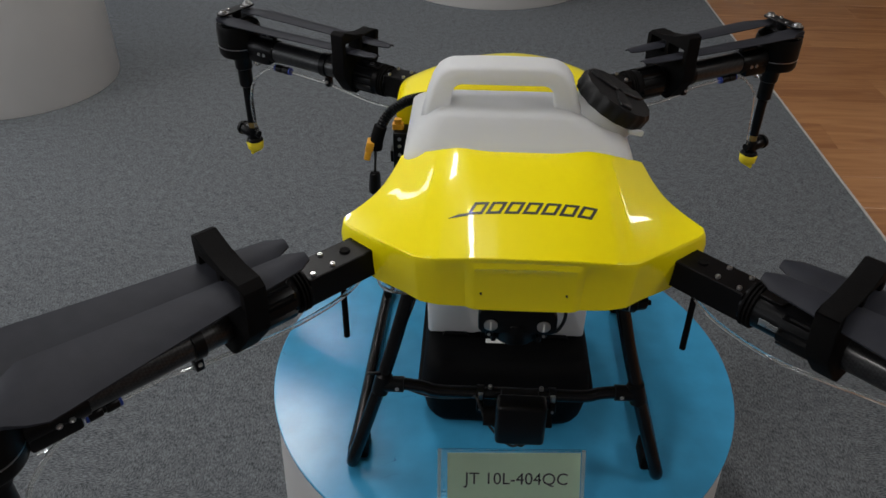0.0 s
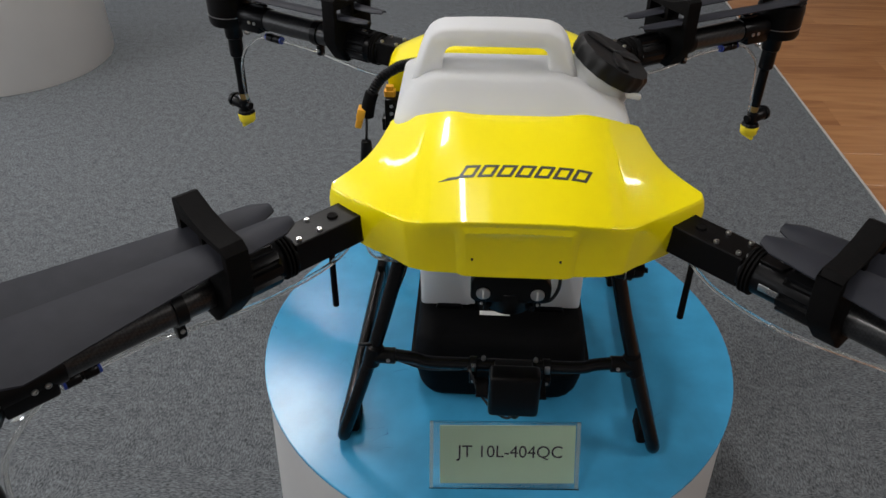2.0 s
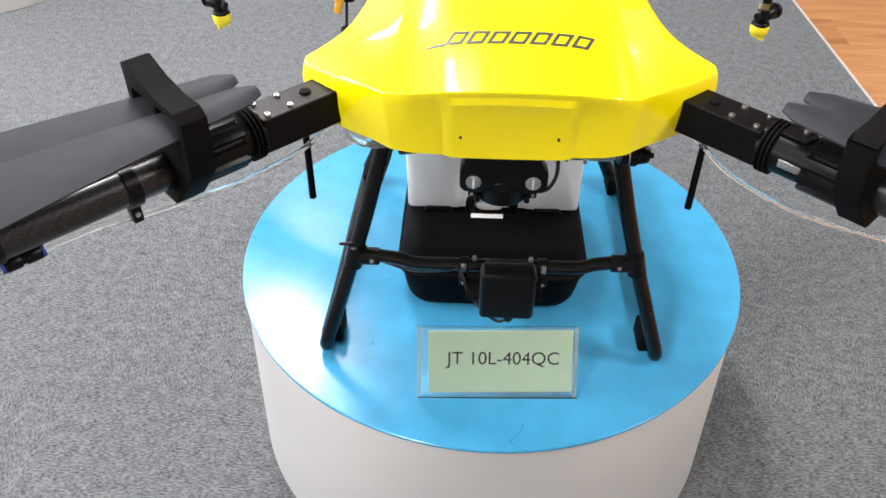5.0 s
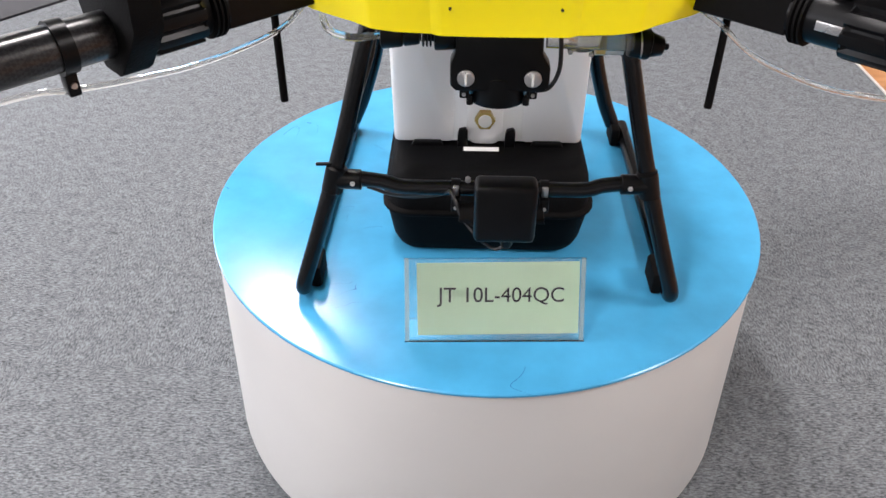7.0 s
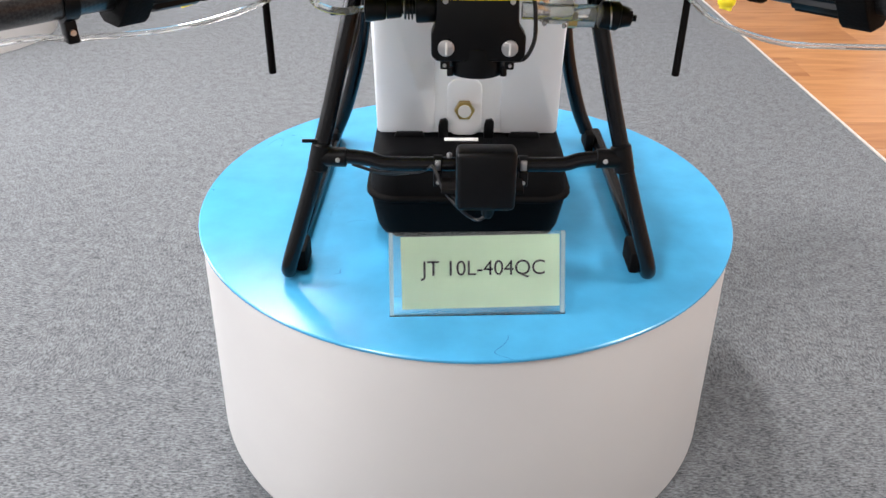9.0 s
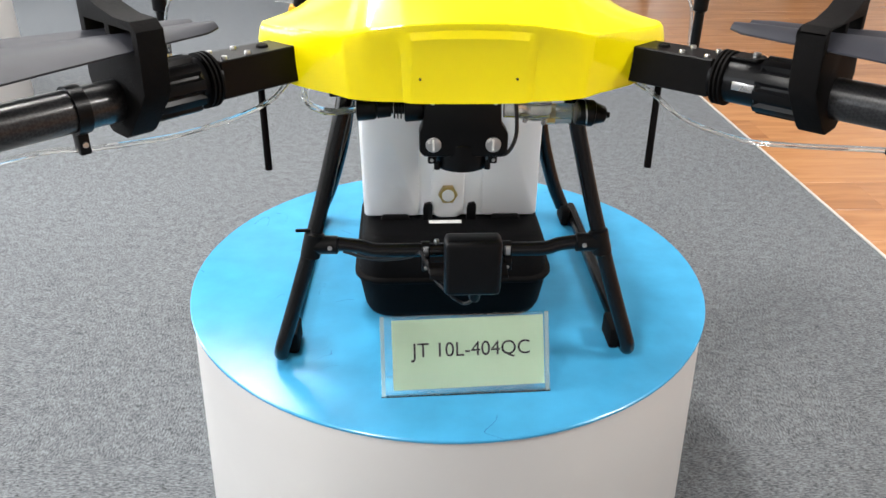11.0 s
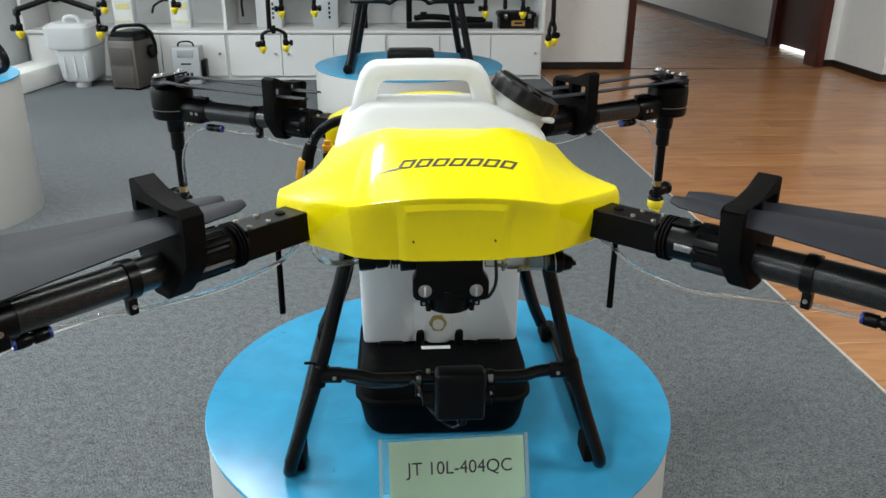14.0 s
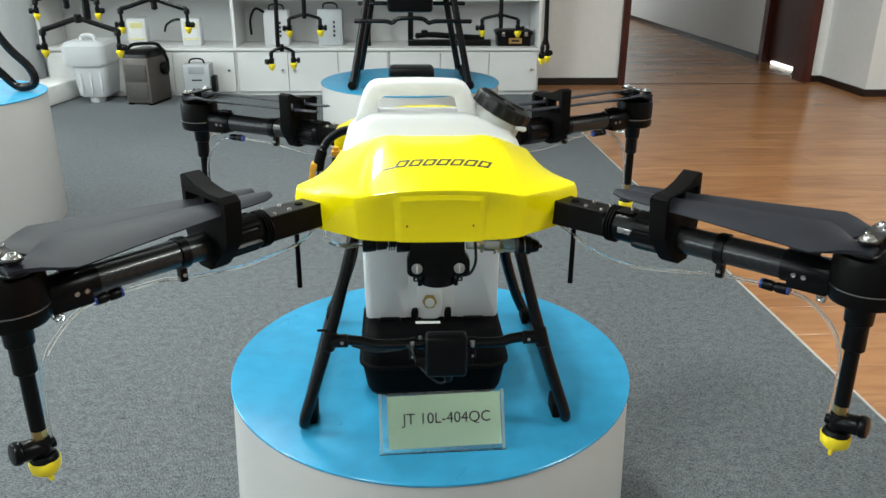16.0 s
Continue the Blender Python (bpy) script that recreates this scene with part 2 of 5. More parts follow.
SILVER = material("pale_grey_case", (0.42, 0.44, 0.46), 0.45, metal=0.2, scale=30, vary=0.06)
BAND = material("pale_yellow_print", (0.6, 0.55, 0.26), 0.5, scale=80, vary=0.15)
FOAM = material("white_foam", (0.78, 0.78, 0.76), 0.8, scale=70, vary=0.06, bump=0.3, bump_scale=120)
TRIM = material("pale_edge_strip", (0.5, 0.47, 0.43), 0.5, metal=0.2, scale=60, vary=0.12)
GLOW = bpy.data.materials.new("daylight_gap")
GLOW.use_nodes = True
GLOW.node_tree.nodes["Principled BSDF"].inputs["Emission Color"].default_value = (1, 0.97, 0.9, 1)
GLOW.node_tree.nodes["Principled BSDF"].inputs["Emission Strength"].default_value = 1.6

# ---- mesh helpers ----
AT = {}


def link(name, bm, mat, smooth=35):
    bmesh.ops.recalc_face_normals(bm, faces=bm.faces)
    me = bpy.data.meshes.new(name)
    bm.to_mesh(me)
    bm.free()
    me.materials.append(mat)
    for p in me.polygons:
        p.use_smooth = smooth > 0
    if smooth > 0:
        me.set_sharp_from_angle(angle=radians(smooth))
    return new(name, me)


def thing(name, where, label, category, group=""):
    ob = tagged(new(name), label, category, group, "")
    ob.location = where
    ob.empty_display_size = 0.05
    AT[ob] = Vector(where)
    return ob


def part(name, bm, mat, parent, label="", smooth=35):
    """One mesh under a thing or a part; the bmesh is in world metres."""
    bmesh.ops.translate(bm, verts=bm.verts, vec=-AT[parent])
    ob = link(name, bm, mat, smooth)
    ob.parent = parent
    AT[ob] = AT[parent]
    return tagged(ob, label)


def solid(name, bm, mat, label, category="", kind="", group="", smooth=35):
    ob = link(name, bm, mat, smooth)
    AT[ob] = Vector((0, 0, 0))
    return tagged(ob, label, category, group, kind)


def add(bm, src, m=None):
    if m is not None:
        src.transform(m)
    me = bpy.data.meshes.new("tmp")
    src.to_mesh(me)
    src.free()
    bm.from_mesh(me)
    bpy.data.meshes.remove(me)
    return bm


def box(x0, x1, y0, y1, z0, z1, bevel=0.0, seg=2, m=None, bm=None):
    b = bmesh.new()
    bmesh.ops.create_cube(b, size=1)
    bmesh.ops.scale(b, vec=(x1 - x0, y1 - y0, z1 - z0), verts=b.verts)
    bmesh.ops.translate(b, vec=((x0 + x1) / 2, (y0 + y1) / 2, (z0 + z1) / 2), verts=b.verts)
    if bevel:
        bmesh.ops.bevel(b, geom=b.edges[:], offset=bevel, segments=seg, affect="EDGES", profile=0.5)
    return add(bm if bm is not None else bmesh.new(), b, m)


def rod(p0, p1, r0, r1=None, seg=16, bevel=0.0, bm=None):
    p0, p1 = Vector(p0), Vector(p1)
    b = bmesh.new()
    bmesh.ops.create_cone(b, cap_ends=True, segments=seg, radius1=r0, radius2=r0 if r1 is None else r1, depth=(p1 - p0).length)
    if bevel:
        es = [e for e in b.edges if len(e.link_faces) == 2 and any(len(f.verts) > 4 for f in e.link_faces)]
        bmesh.ops.bevel(b, geom=es, offset=bevel, segments=2, affect="EDGES", profile=0.5)
    q = (p1 - p0).to_track_quat("Z", "Y").to_matrix().to_4x4()
    return add(bm if bm is not None else bmesh.new(), b, Matrix.Translation((p0 + p1) / 2) @ q)


def smooth_path(pts, n=8):
    pts = [Vector(p) for p in pts]
    ext = [2 * pts[0] - pts[1]] + pts + [2 * pts[-1] - pts[-2]]
    out = []
    for i in range(1, len(ext) - 2):
        a, b, c, d = ext[i - 1:i + 3]
        for k in range(n):
            t = k / n
            out.append(0.5 * (2 * b + (c - a) * t + (2 * a - 5 * b + 4 * c - d) * t * t + (3 * b - a - 3 * c + d) * t ** 3))
    return out + [pts[-1]]


def tube(pts, r, seg=10, n=8, bm=None, rings=False):
    """A round tube along a smooth path, ends rounded; rings makes it corrugated."""
    path = smooth_path(pts, n) if n > 1 else [Vector(p) for p in pts]
    b = bm if bm is not None else bmesh.new()
    prev, loops = None, []
    up = Vector((0.31, 0.17, 0.93)).normalized()
    for i, p in enumerate(path):
        d = (path[min(i + 1, len(path) - 1)] - path[max(i - 1, 0)]).normalized()
        x = up.cross(d)
        if x.length < 1e-3:
            x = Vector((1, 0, 0)).cross(d)
        x.normalize()
        up = d.cross(x).normalized()
        rr = r * (1.0 if not rings or i % 2 else 0.84)
        loops.append([b.verts.new(p + (x * math.cos(a) + up * math.sin(a)) * rr) for a in [2 * math.pi * k / seg for k in range(seg)]])
    for u, v in zip(loops, loops[1:]):
        for k in range(seg):
            b.faces.new((u[k], u[(k + 1) % seg], v[(k + 1) % seg], v[k]))
    for lp, p, q in ((loops[0], path[0], path[1]), (loops[-1], path[-1], path[-2])):
        tip = b.verts.new(p + (p - q).normalized() * r * 0.5)
        for k in range(seg):
            b.faces.new((lp[k], lp[(k + 1) % seg], tip))
    return b


def prism(poly, h0, h1, bevel=0.0, seg=2, m=None, bm=None):
    """A flat outline in x, y raised from h0 to h1."""
    b = bmesh.new()
    vs = [b.verts.new((x, y, h0)) for x, y in poly]
    f = b.faces.new(vs)
    r = bmesh.ops.extrude_face_region(b, geom=[f])
    bmesh.ops.translate(b, vec=(0, 0, h1 - h0), verts=[v for v in r["geom"] if isinstance(v, bmesh.types.BMVert)])
    bmesh.ops.recalc_face_normals(b, faces=b.faces)
    if bevel:
        bmesh.ops.bevel(b, geom=b.edges[:], offset=bevel, segments=seg, affect="EDGES", profile=0.5, clamp_overlap=True)
    return add(bm if bm is not None else bmesh.new(), b, m)


def lathe(profile, where=(0, 0, 0), seg=32, m=None, bm=None, lobes=0, depth=0.0):
    """Radius and height pairs turned round z."""
    b = bmesh.new()
    loops = []
    for r, z in profile:
        lp = []
        for k in range(seg):
            a = 2 * math.pi * k / seg
            rr = r * (1 + (depth * math.cos(lobes * a) if lobes and r > 0.01 else 0))
            lp.append(b.verts.new((rr * math.cos(a), rr * math.sin(a), z)))
        loops.append(lp)
    for u, v in zip(loops, loops[1:]):
        for k in range(seg):
            b.faces.new((u[k], u[(k + 1) % seg], v[(k + 1) % seg], v[k]))
    b.faces.new(loops[0][::-1])
    b.faces.new(loops[-1])
    return add(bm if bm is not None else bmesh.new(), b, Matrix.Translation(where) @ (m or Matrix()))


def bolt(where, axis=(0, 0, 1), r=0.003, h=0.003, bm=None):
    p, a = Vector(where), Vector(axis).normalized()
    turn = Vector((0, 0, 1)).rotation_difference(a).to_matrix().to_4x4()
    return lathe([(r * 0.2, h * 0.35), (r * 0.52, h * 0.35), (r * 0.55, h), (r * 0.9, h), (r, h * 0.82), (r, 0), (r * 0.2, 0)], p, 12, turn, bm=bm)


def rounded_rect(x0, x1, y0, y1, r, n=5):
    out = []
    for cx, cy, a0 in ((x1 - r, y1 - r, 0), (x0 + r, y1 - r, 90), (x0 + r, y0 + r, 180), (x1 - r, y0 + r, 270)):
        out += [(cx + r * math.cos(radians(a0 + 90 * k / n)), cy + r * math.sin(radians(a0 + 90 * k / n))) for k in range(n + 1)]
    return out


def loft(sections, bm=None):
    """Stacked rounded rectangles: z, x0, x1, y0, y1, corner radius."""
    b = bm if bm is not None else bmesh.new()
    loops = [[b.verts.new((x, y, z)) for x, y in rounded_rect(x0, x1, y0, y1, r)] for z, x0, x1, y0, y1, r in sections]
    n = len(loops[0])
    for u, v in zip(loops, loops[1:]):
        for k in range(n):
            b.faces.new((u[k], u[(k + 1) % n], v[(k + 1) % n], v[k]))
    b.faces.new(loops[0][::-1])
    b.faces.new(loops[-1])
    return b


# ---- setting ----
WALL_Y = 5.18
EDGE = lambda y: 1.074 + (3.3 - y) * 0.019
solid("ground", box(-5.2, 7.2, -5.2, 12.9, -0.25, -0.03), WALL, "concrete slab under the floor coverings", kind="structure")
bm = bmesh.new()
vs = [bm.verts.new(p) for p in ((-5, -5, -0.03), (EDGE(-5), -5, -0.03), (EDGE(WALL_Y), WALL_Y, -0.03), (-5, WALL_Y, -0.03))]
f = bm.faces.new(vs)
r = bmesh.ops.extrude_face_region(bm, geom=[f])
bmesh.ops.translate(bm, vec=(0, 0, 0.03), verts=[v for v in r["geom"] if isinstance(v, bmesh.types.BMVert)])
floor = solid("floor_carpet", bm, CARPET, "grey speckled loop-pile carpet on the showroom floor", kind="structure", smooth=0)
bm = bmesh.new()
vs = [bm.verts.new(p) for p in ((EDGE(-5), -5, 0), (EDGE(-5) + 0.006, -5, 0), (EDGE(WALL_Y) + 0.006, WALL_Y, 0), (EDGE(WALL_Y), WALL_Y, 0))]
f = bm.faces.new(vs)
r = bmesh.ops.extrude_face_region(bm, geom=[f])
bmesh.ops.translate(bm, vec=(0, 0, 0.004), verts=[v for v in r["geom"] if isinstance(v, bmesh.types.BMVert)])
solid("trim_carpet_edge", bm, TRIM, "pale strip along the carpet's edge", kind="structure", smooth=0)

# walls, ceiling
solid("wall_north_left", box(-5, 1.775, WALL_Y, WALL_Y + 0.18, -0.03, CEIL), WALL, "pale grey painted wall behind the cabinets", kind="structure", smooth=0)
solid("wall_north_over_opening", box(1.775, 3.58, WALL_Y, WALL_Y + 0.18, 2.3, CEIL), WALL, "pale grey painted wall over the corridor opening", kind="structure", smooth=0)
solid("wall_corridor_left", box(1.59, 1.775, WALL_Y + 0.18, 12.6, -0.03, CEIL), WALL, "pale grey painted corridor wall", kind="structure", smooth=0)
solid("wall_corridor_right", box(3.58, 3.78, 6.6, 12.6, -0.03, CEIL), WALL, "pale grey painted corridor wall", kind="structure", smooth=0)
solid("wall_corridor_right_lintel", box(3.58, 3.78, 5.44, 6.6, 2.12, CEIL), WALL, "pale grey painted wall over the door", kind="structure", smooth=0)
solid("wall_corridor_end", box(1.5, 3.7, 12.6, 12.8, -0.03, CEIL), WALL, "pale grey painted end wall", kind="structure", smooth=0)
solid("wall_north_right", box(3.45, 4.2, 5.29, 5.44, -0.03, CEIL), WALL, "pale grey painted wall beside the corridor", kind="structure", smooth=0)
solid("wall_pier", box(3.55, 4.2, 4.6, 5.29, -0.03, CEIL), WALL, "pale grey painted pier beside the corridor", kind="structure", smooth=0)
solid("wall_east_return", box(4.2, 7.0, 4.72, 4.92, -0.03, CEIL), WALL, "pale grey painted wall beside the pier", kind="structure", smooth=0)
solid("wall_east", box(7.0, 7.2, -5, 4.92, -0.03, CEIL), WALL, "pale grey painted wall", kind="structure", smooth=0)
solid("wall_south", box(-5, 7.2, -5.2, -5, -0.03, CEIL), WALL, "pale grey painted wall", kind="structure", smooth=0)
solid("wall_west", box(-5.2, -5, -5.2, WALL_Y + 0.18, -0.03, CEIL), WALL, "pale grey painted wall", kind="structure", smooth=0)
solid("ceiling", box(-5.2, 7.2, -5.2, 12.9, CEIL, CEIL + 0.1), CEILING, "white board ceiling", kind="structure", smooth=0)
solid("baseboard_north", box(1.03, 1.755, WALL_Y - 0.018, WALL_Y, 0, 0.058, 0.003), SKIRTING, "dark red-brown wooden skirting", kind="structure", smooth=0)
solid("baseboard_pier_side", box(3.535, 3.55, 4.6, 5.275, 0, 0.055, 0.003), SKIRTING, "dark red-brown wooden skirting", kind="structure", smooth=0)
solid("baseboard_pier_front", box(3.535, 4.2, 4.585, 4.6, 0, 0.055, 0.003), SKIRTING, "dark red-brown wooden skirting", kind="structure", smooth=0)
solid("baseboard_north_right", box(3.452, 3.55, 5.275, 5.29, 0, 0.055, 0.003), SKIRTING, "dark red-brown wooden skirting", kind="structure", smooth=0)
solid("trim_threshold", box(1.82, 3.4, 5.2, 5.215, 0.0, 0.003), DARK_WOOD, "thin dark threshold strip across the corridor opening", kind="structure", smooth=0)
solid("baseboard_corridor", box(3.565, 3.58, 6.6, 12.6, 0, 0.055), SKIRTING, "dark red-brown wooden skirting", kind="structure", smooth=0)
solid("trim_opening_jamb", box(1.757, 1.813, WALL_Y - 0.03, WALL_Y + 0.2, 0, 2.3, 0.004), DARK_WOOD, "dark red-brown wooden jamb of the corridor opening", kind="structure", smooth=0)
door = solid("door_1", box(3.62, 3.66, 5.54, 6.5, 0.03, 2.08, 0.003), DARK_WOOD, "closed dark red-brown wooden corridor door", kind="structure", smooth=0)
part("door_frame", box(3.37, 3.448, 5.25, 5.44, 0, 2.3, 0.004, bm=box(3.57, 3.77, 6.5, 6.598, 0, 2.118, 0.004, bm=box(3.46, 3.77, 5.442, 5.54, 0, 2.118, 0.004))), DARK_WOOD, door, smooth=0)
part("light_gap", box(3.6, 3.65, 5.8, 6.36, 0.002, 0.028), GLOW, door, "bright daylight under the door", smooth=0)


# ---- display plinths ----
def plinth(name, cx, cy, rad, high, label, flare=0.0):
    ob = thing(name, (cx, cy, 0), label, "plinth", "display plinths")
    part("drum", lathe([(rad - 0.005 + flare, 0), (rad - 0.003 + flare, 0.006), (rad - 0.003, high - 0.006)], (cx, cy, 0), 96), PLINTH, ob, "white painted drum")
    part("top", lathe([(rad - 0.002, high - 0.006), (rad, high - 0.004), (rad, high - 0.0012), (rad - 0.0015, high)], (cx, cy, 0), 96), BLUE, ob, "glossy blue board with scratches")
    return ob


TOP = 0.337
plinth("display_plinth", 0.002, 0.024, 0.379, TOP, "round white plinth with a scratched glossy blue top", 0.011)
plinth("display_plinth", 0.012, 3.34, 0.52, TOP, "wide round white plinth with a blue top near the cabinets")
plinth("display_plinth", -1.85, 1.88, 0.375, 0.525, "taller round white plinth with a blue top")

# ---- the yellow spraying drone ----
drone = thing("agricultural_drone", (0, 0, TOP), "yellow four-arm spraying drone with white tank on a blue plinth", "drone")
X0 = 0.004


def lerp_poly(pts, s):
    for (s0, *a), (s1, *b) in zip(pts, pts[1:]):
        if s <= s1:
            k = (s - s0) / (s1 - s0)
            return [u + (v - u) * k for u, v in zip(a, b)]
    return list(pts[-1][1:])


FRONT = [(0, 0, -0.27, 0.774), (0.15, 0.03, -0.2695, 0.7735), (0.3, 0.062, -0.267, 0.771), (0.48, 0.1, -0.26, 0.7645), (0.52, 0.112, -0.2535, 0.7605), (0.56, 0.122, -0.249, 0.7585),
         (0.8, 0.172, -0.21, 0.7545), (0.92, 0.2, -0.1875, 0.7525), (0.97, 0.2095, -0.178, 0.752), (0.99, 0.2125, -0.171, 0.752), (1, 0.2115, -0.165, 0.7525)]
BACK = [(0, 0, -0.105, 0.8125), (0.22, 0.05, -0.104, 0.812), (0.34, 0.074, -0.096, 0.8125), (0.46, 0.09, -0.092, 0.8085), (0.56, 0.104, -0.086, 0.803), (0.97, 0.153, -0.058, 0.7785), (1, 0.155, -0.057, 0.777)]


def back_at(a):
    """The back edge with its corners rounded off."""
    total = Vector((0, 0, 0))
    for k in range(-3, 4):
        q = a + 0.025 * k
        p = Vector(lerp_poly(BACK, min(1.0, abs(q))))
        if q < 0:
            p.x = -p.x
        total += p / 7
    return total


def cover_point(s, u):
    """u: 0 at the front brow, 1 at the back edge."""
    side = 1 if s >= 0 else -1
    a = abs(s)
    fx, fy, fz = lerp_poly(FRONT, a)
    bx, by, bz = back_at(a)
    w = max(0.0, (a - 0.56) / 0.44)
    x = fx + (bx - fx) * u - 0.007 * w * math.sin(math.pi * u)
    y = fy + (by - fy) * u
    z = fz + (bz - fz) * (1 - (1 - u) ** 1.25) - 0.007 * w * math.sin(math.pi * u) + 0.004 * (1 - w) * math.sin(math.pi * u)
    return Vector((X0 + side * x, y, z))


def cover_at(x, y):
    """The cover's height over a place near its middle."""
    lo, hi = 0.0, 1.0
    s = 0.0
    for _ in range(30):
        u = (lo + hi) / 2
        a, b = -1.0, 1.0
        for _ in range(30):
            s = (a + b) / 2
            if cover_point(s, u).x < x:
                a = s
            else:
                b = s
        if cover_point(s, u).y < y:
            lo = u
        else:
            hi = u
    return cover_point(s, u).z


def front_cover():
    bm = bmesh.new()
    S = sorted(set([round(k / 40, 3) for k in range(-40, 41)] + [v * k for v in (0.3, 0.27, 0.52, 0.56, 0.98) for k in (-1, 1)]))
    U = [0.0, 0.03, 0.08] + [0.15 + 0.85 * k / 11 for k in range(12)]
    grid = [[bm.verts.new(cover_point(s, u)) for s in S] for u in U]
    for g0, g1 in zip(grid, grid[1:]):
        for k in range(len(S) - 1):
            bm.faces.new((g0[k], g0[k + 1], g1[k + 1], g1[k]))
    rim = grid[0] + [g[-1] for g in grid[1:]] + grid[-1][-2::-1] + [g[0] for g in grid[-2:0:-1]]
    c = Vector((X0, -0.17, 0))
    last = rim
    n_front = len(S)
    for depth, out in ((0.0012, 0.0012), (0.0035, 0.0018), (0.008, 0.0016), (0.016, 0.0008), (0.034, -0.001), (1.0, -0.004)):
        ring = []
        for i, v in enumerate(rim):
            d = Vector((v.co.x - c.x, v.co.y - c.y, 0)).normalized()
            zb = 0.6905 + 0.007 * min(1, abs(v.co.x - X0) / 0.2) ** 2
            z = max(v.co.z - depth, zb) if depth < 1 else zb
            p = Vector((v.co.x, v.co.y, z)) + d * out
            if i < n_front:
                p.y += max(0.0, v.co.z - 0.7585) * min(1.0, depth / 0.03) * 0.9
            wing = min(1.0, max(0.0, (abs(v.co.x - X0) - 0.14) / 0.03)) if i < n_front else 0.0
            p += d * 0.006 * wing * min(1.0, depth / 0.02)
            if i < n_front and abs(v.co.x - X0) < 0.0655 and depth > 0.012:
                p.y -= 0.0045 * min(1.0, (0.0655 - abs(v.co.x - X0)) / 0.005)
            ring.append(bm.verts.new(p))
        for k in range(len(rim)):
            j = (k + 1) % len(rim)
            bm.faces.new((last[k], last[j], ring[j], ring[k]))
        last = ring
    bm.faces.new(last)
    return part("front_cover", bm, YELLOW, drone, "glossy yellow moulded front cover", smooth=24)


cover = front_cover()
for dx in (-0.048, 0.048):
    part("screw_hole", rod((X0 + dx, -0.2605, 0.7165), (X0 + dx, -0.252, 0.7165), 0.0013, seg=10), INK, cover)


def slab(pts, lift=0.0006):
    bm = bmesh.new()
    lo = [bm.verts.new((x, y, cover_at(x, y) + 0.0001)) for x, y in pts]
    hi = [bm.verts.new((v.co.x, v.co.y, v.co.z + lift)) for v in lo]
    bm.faces.new(hi)
    for k in range(len(pts)):
        j = (k + 1) % len(pts)
        bm.faces.new((lo[k], lo[j], hi[j], hi[k]))
    return bm


# seven slanted sticker marks, each a plain slanted frame
Y0, Y1, SW = -0.212, -0.1955, 0.0034


def slant(x0, x1, y0, y1):
    sh = lambda yy: (yy - Y0) * 0.5
    n = max(1, round((x1 - x0) / 0.004))
    return slab([(x0 + sh(y0) + (x1 - x0) * t / n, y0) for t in range(n + 1)] + [(x1 + sh(y1) - (x1 - x0) * t / n, y1) for t in range(n + 1)])


for k in range(7):
    x = -0.062 + k * 0.0203
    bm = slant(x, x + SW, Y0, Y1)
    add(bm, slant(x + 0.0165 - SW, x + 0.0165, Y0, Y1))
    add(bm, slant(x + SW, x + 0.0165 - SW, Y1 - 0.0028, Y1))
    add(bm, slant(x + SW, x + 0.0165 - SW, Y0, Y0 + 0.0028))
    part("sticker_mark", bm, LOGO, cover, "dark grey slanted sticker frame", smooth=0)
part("sticker_mark", slab([(-0.083, -0.213), (-0.0615, -0.213), (-0.0595, -0.21), (-0.072, -0.21)]), LOGO, cover, smooth=0)

# chassis under the cover
bm = box(-0.105, 0.111, -0.18, -0.05, 0.6925, 0.704, 0.003)
box(-0.105, 0.111, 0.158, 0.25, 0.6925, 0.704, 0.003, bm=bm)
for x in (-0.14, 0.132):
    box(x, x + 0.012, -0.2, 0.2, 0.68, 0.692, 0.002, bm=bm)
for y in (-0.19, 0.172):
    box(-0.132, 0.138, y - 0.012, y + 0.012, 0.68, 0.694, 0.003, bm=bm)
part("chassis", bm, ANODISED, drone, "black plate chassis")


def rear_cover():
    bm = bmesh.new()
    rows = []
    for u in [k / 12 for k in range(13)]:
        row = []
        for s in [k / 14 for k in range(-14, 15)]:
            y = 0.143 + 0.182 * u
            w = 0.178 * (1 - 0.0 * u) * (1 - max(0.0, (u - 0.3) / 0.7) ** 2.2 * 0.62)
            z = 0.795 - 0.034 * abs(s) ** 2.4 - 0.03 * max(0, (u - 0.45) / 0.55) ** 2
            row.append(bm.verts.new((X0 + s * w * (0.86 if s > 0 else 1.0), y - 0.012 * s * s * u, z)))
        rows.append(row)
    for a, b in zip(rows, rows[1:]):
        for k in range(len(a) - 1):
            bm.faces.new((a[k], a[k + 1], b[k + 1], b[k]))
    rim = rows[0] + [r[-1] for r in rows[1:]] + rows[-1][-2::-1] + [r[0] for r in rows[-2:0:-1]]
    last = rim
    for dz, out in ((0.004, 0.0025), (0.02, 0.003), (0.06, 0.0)):
        ring = []
        for v in rim:
            d = Vector((v.co.x - X0, v.co.y - 0.2, 0)).normalized()
            ring.append(bm.verts.new(Vector((v.co.x, v.co.y, max(v.co.z - dz, 0.705))) + d * out))
        for k in range(len(rim)):
            j = (k + 1) % len(rim)
            bm.faces.new((last[k], last[j], ring[j], ring[k]))
        last = ring
    bm.faces.new(last)
    part("rear_cover", bm, YELLOW, drone, "glossy yellow rounded rear cover", smooth=40)


rear_cover()

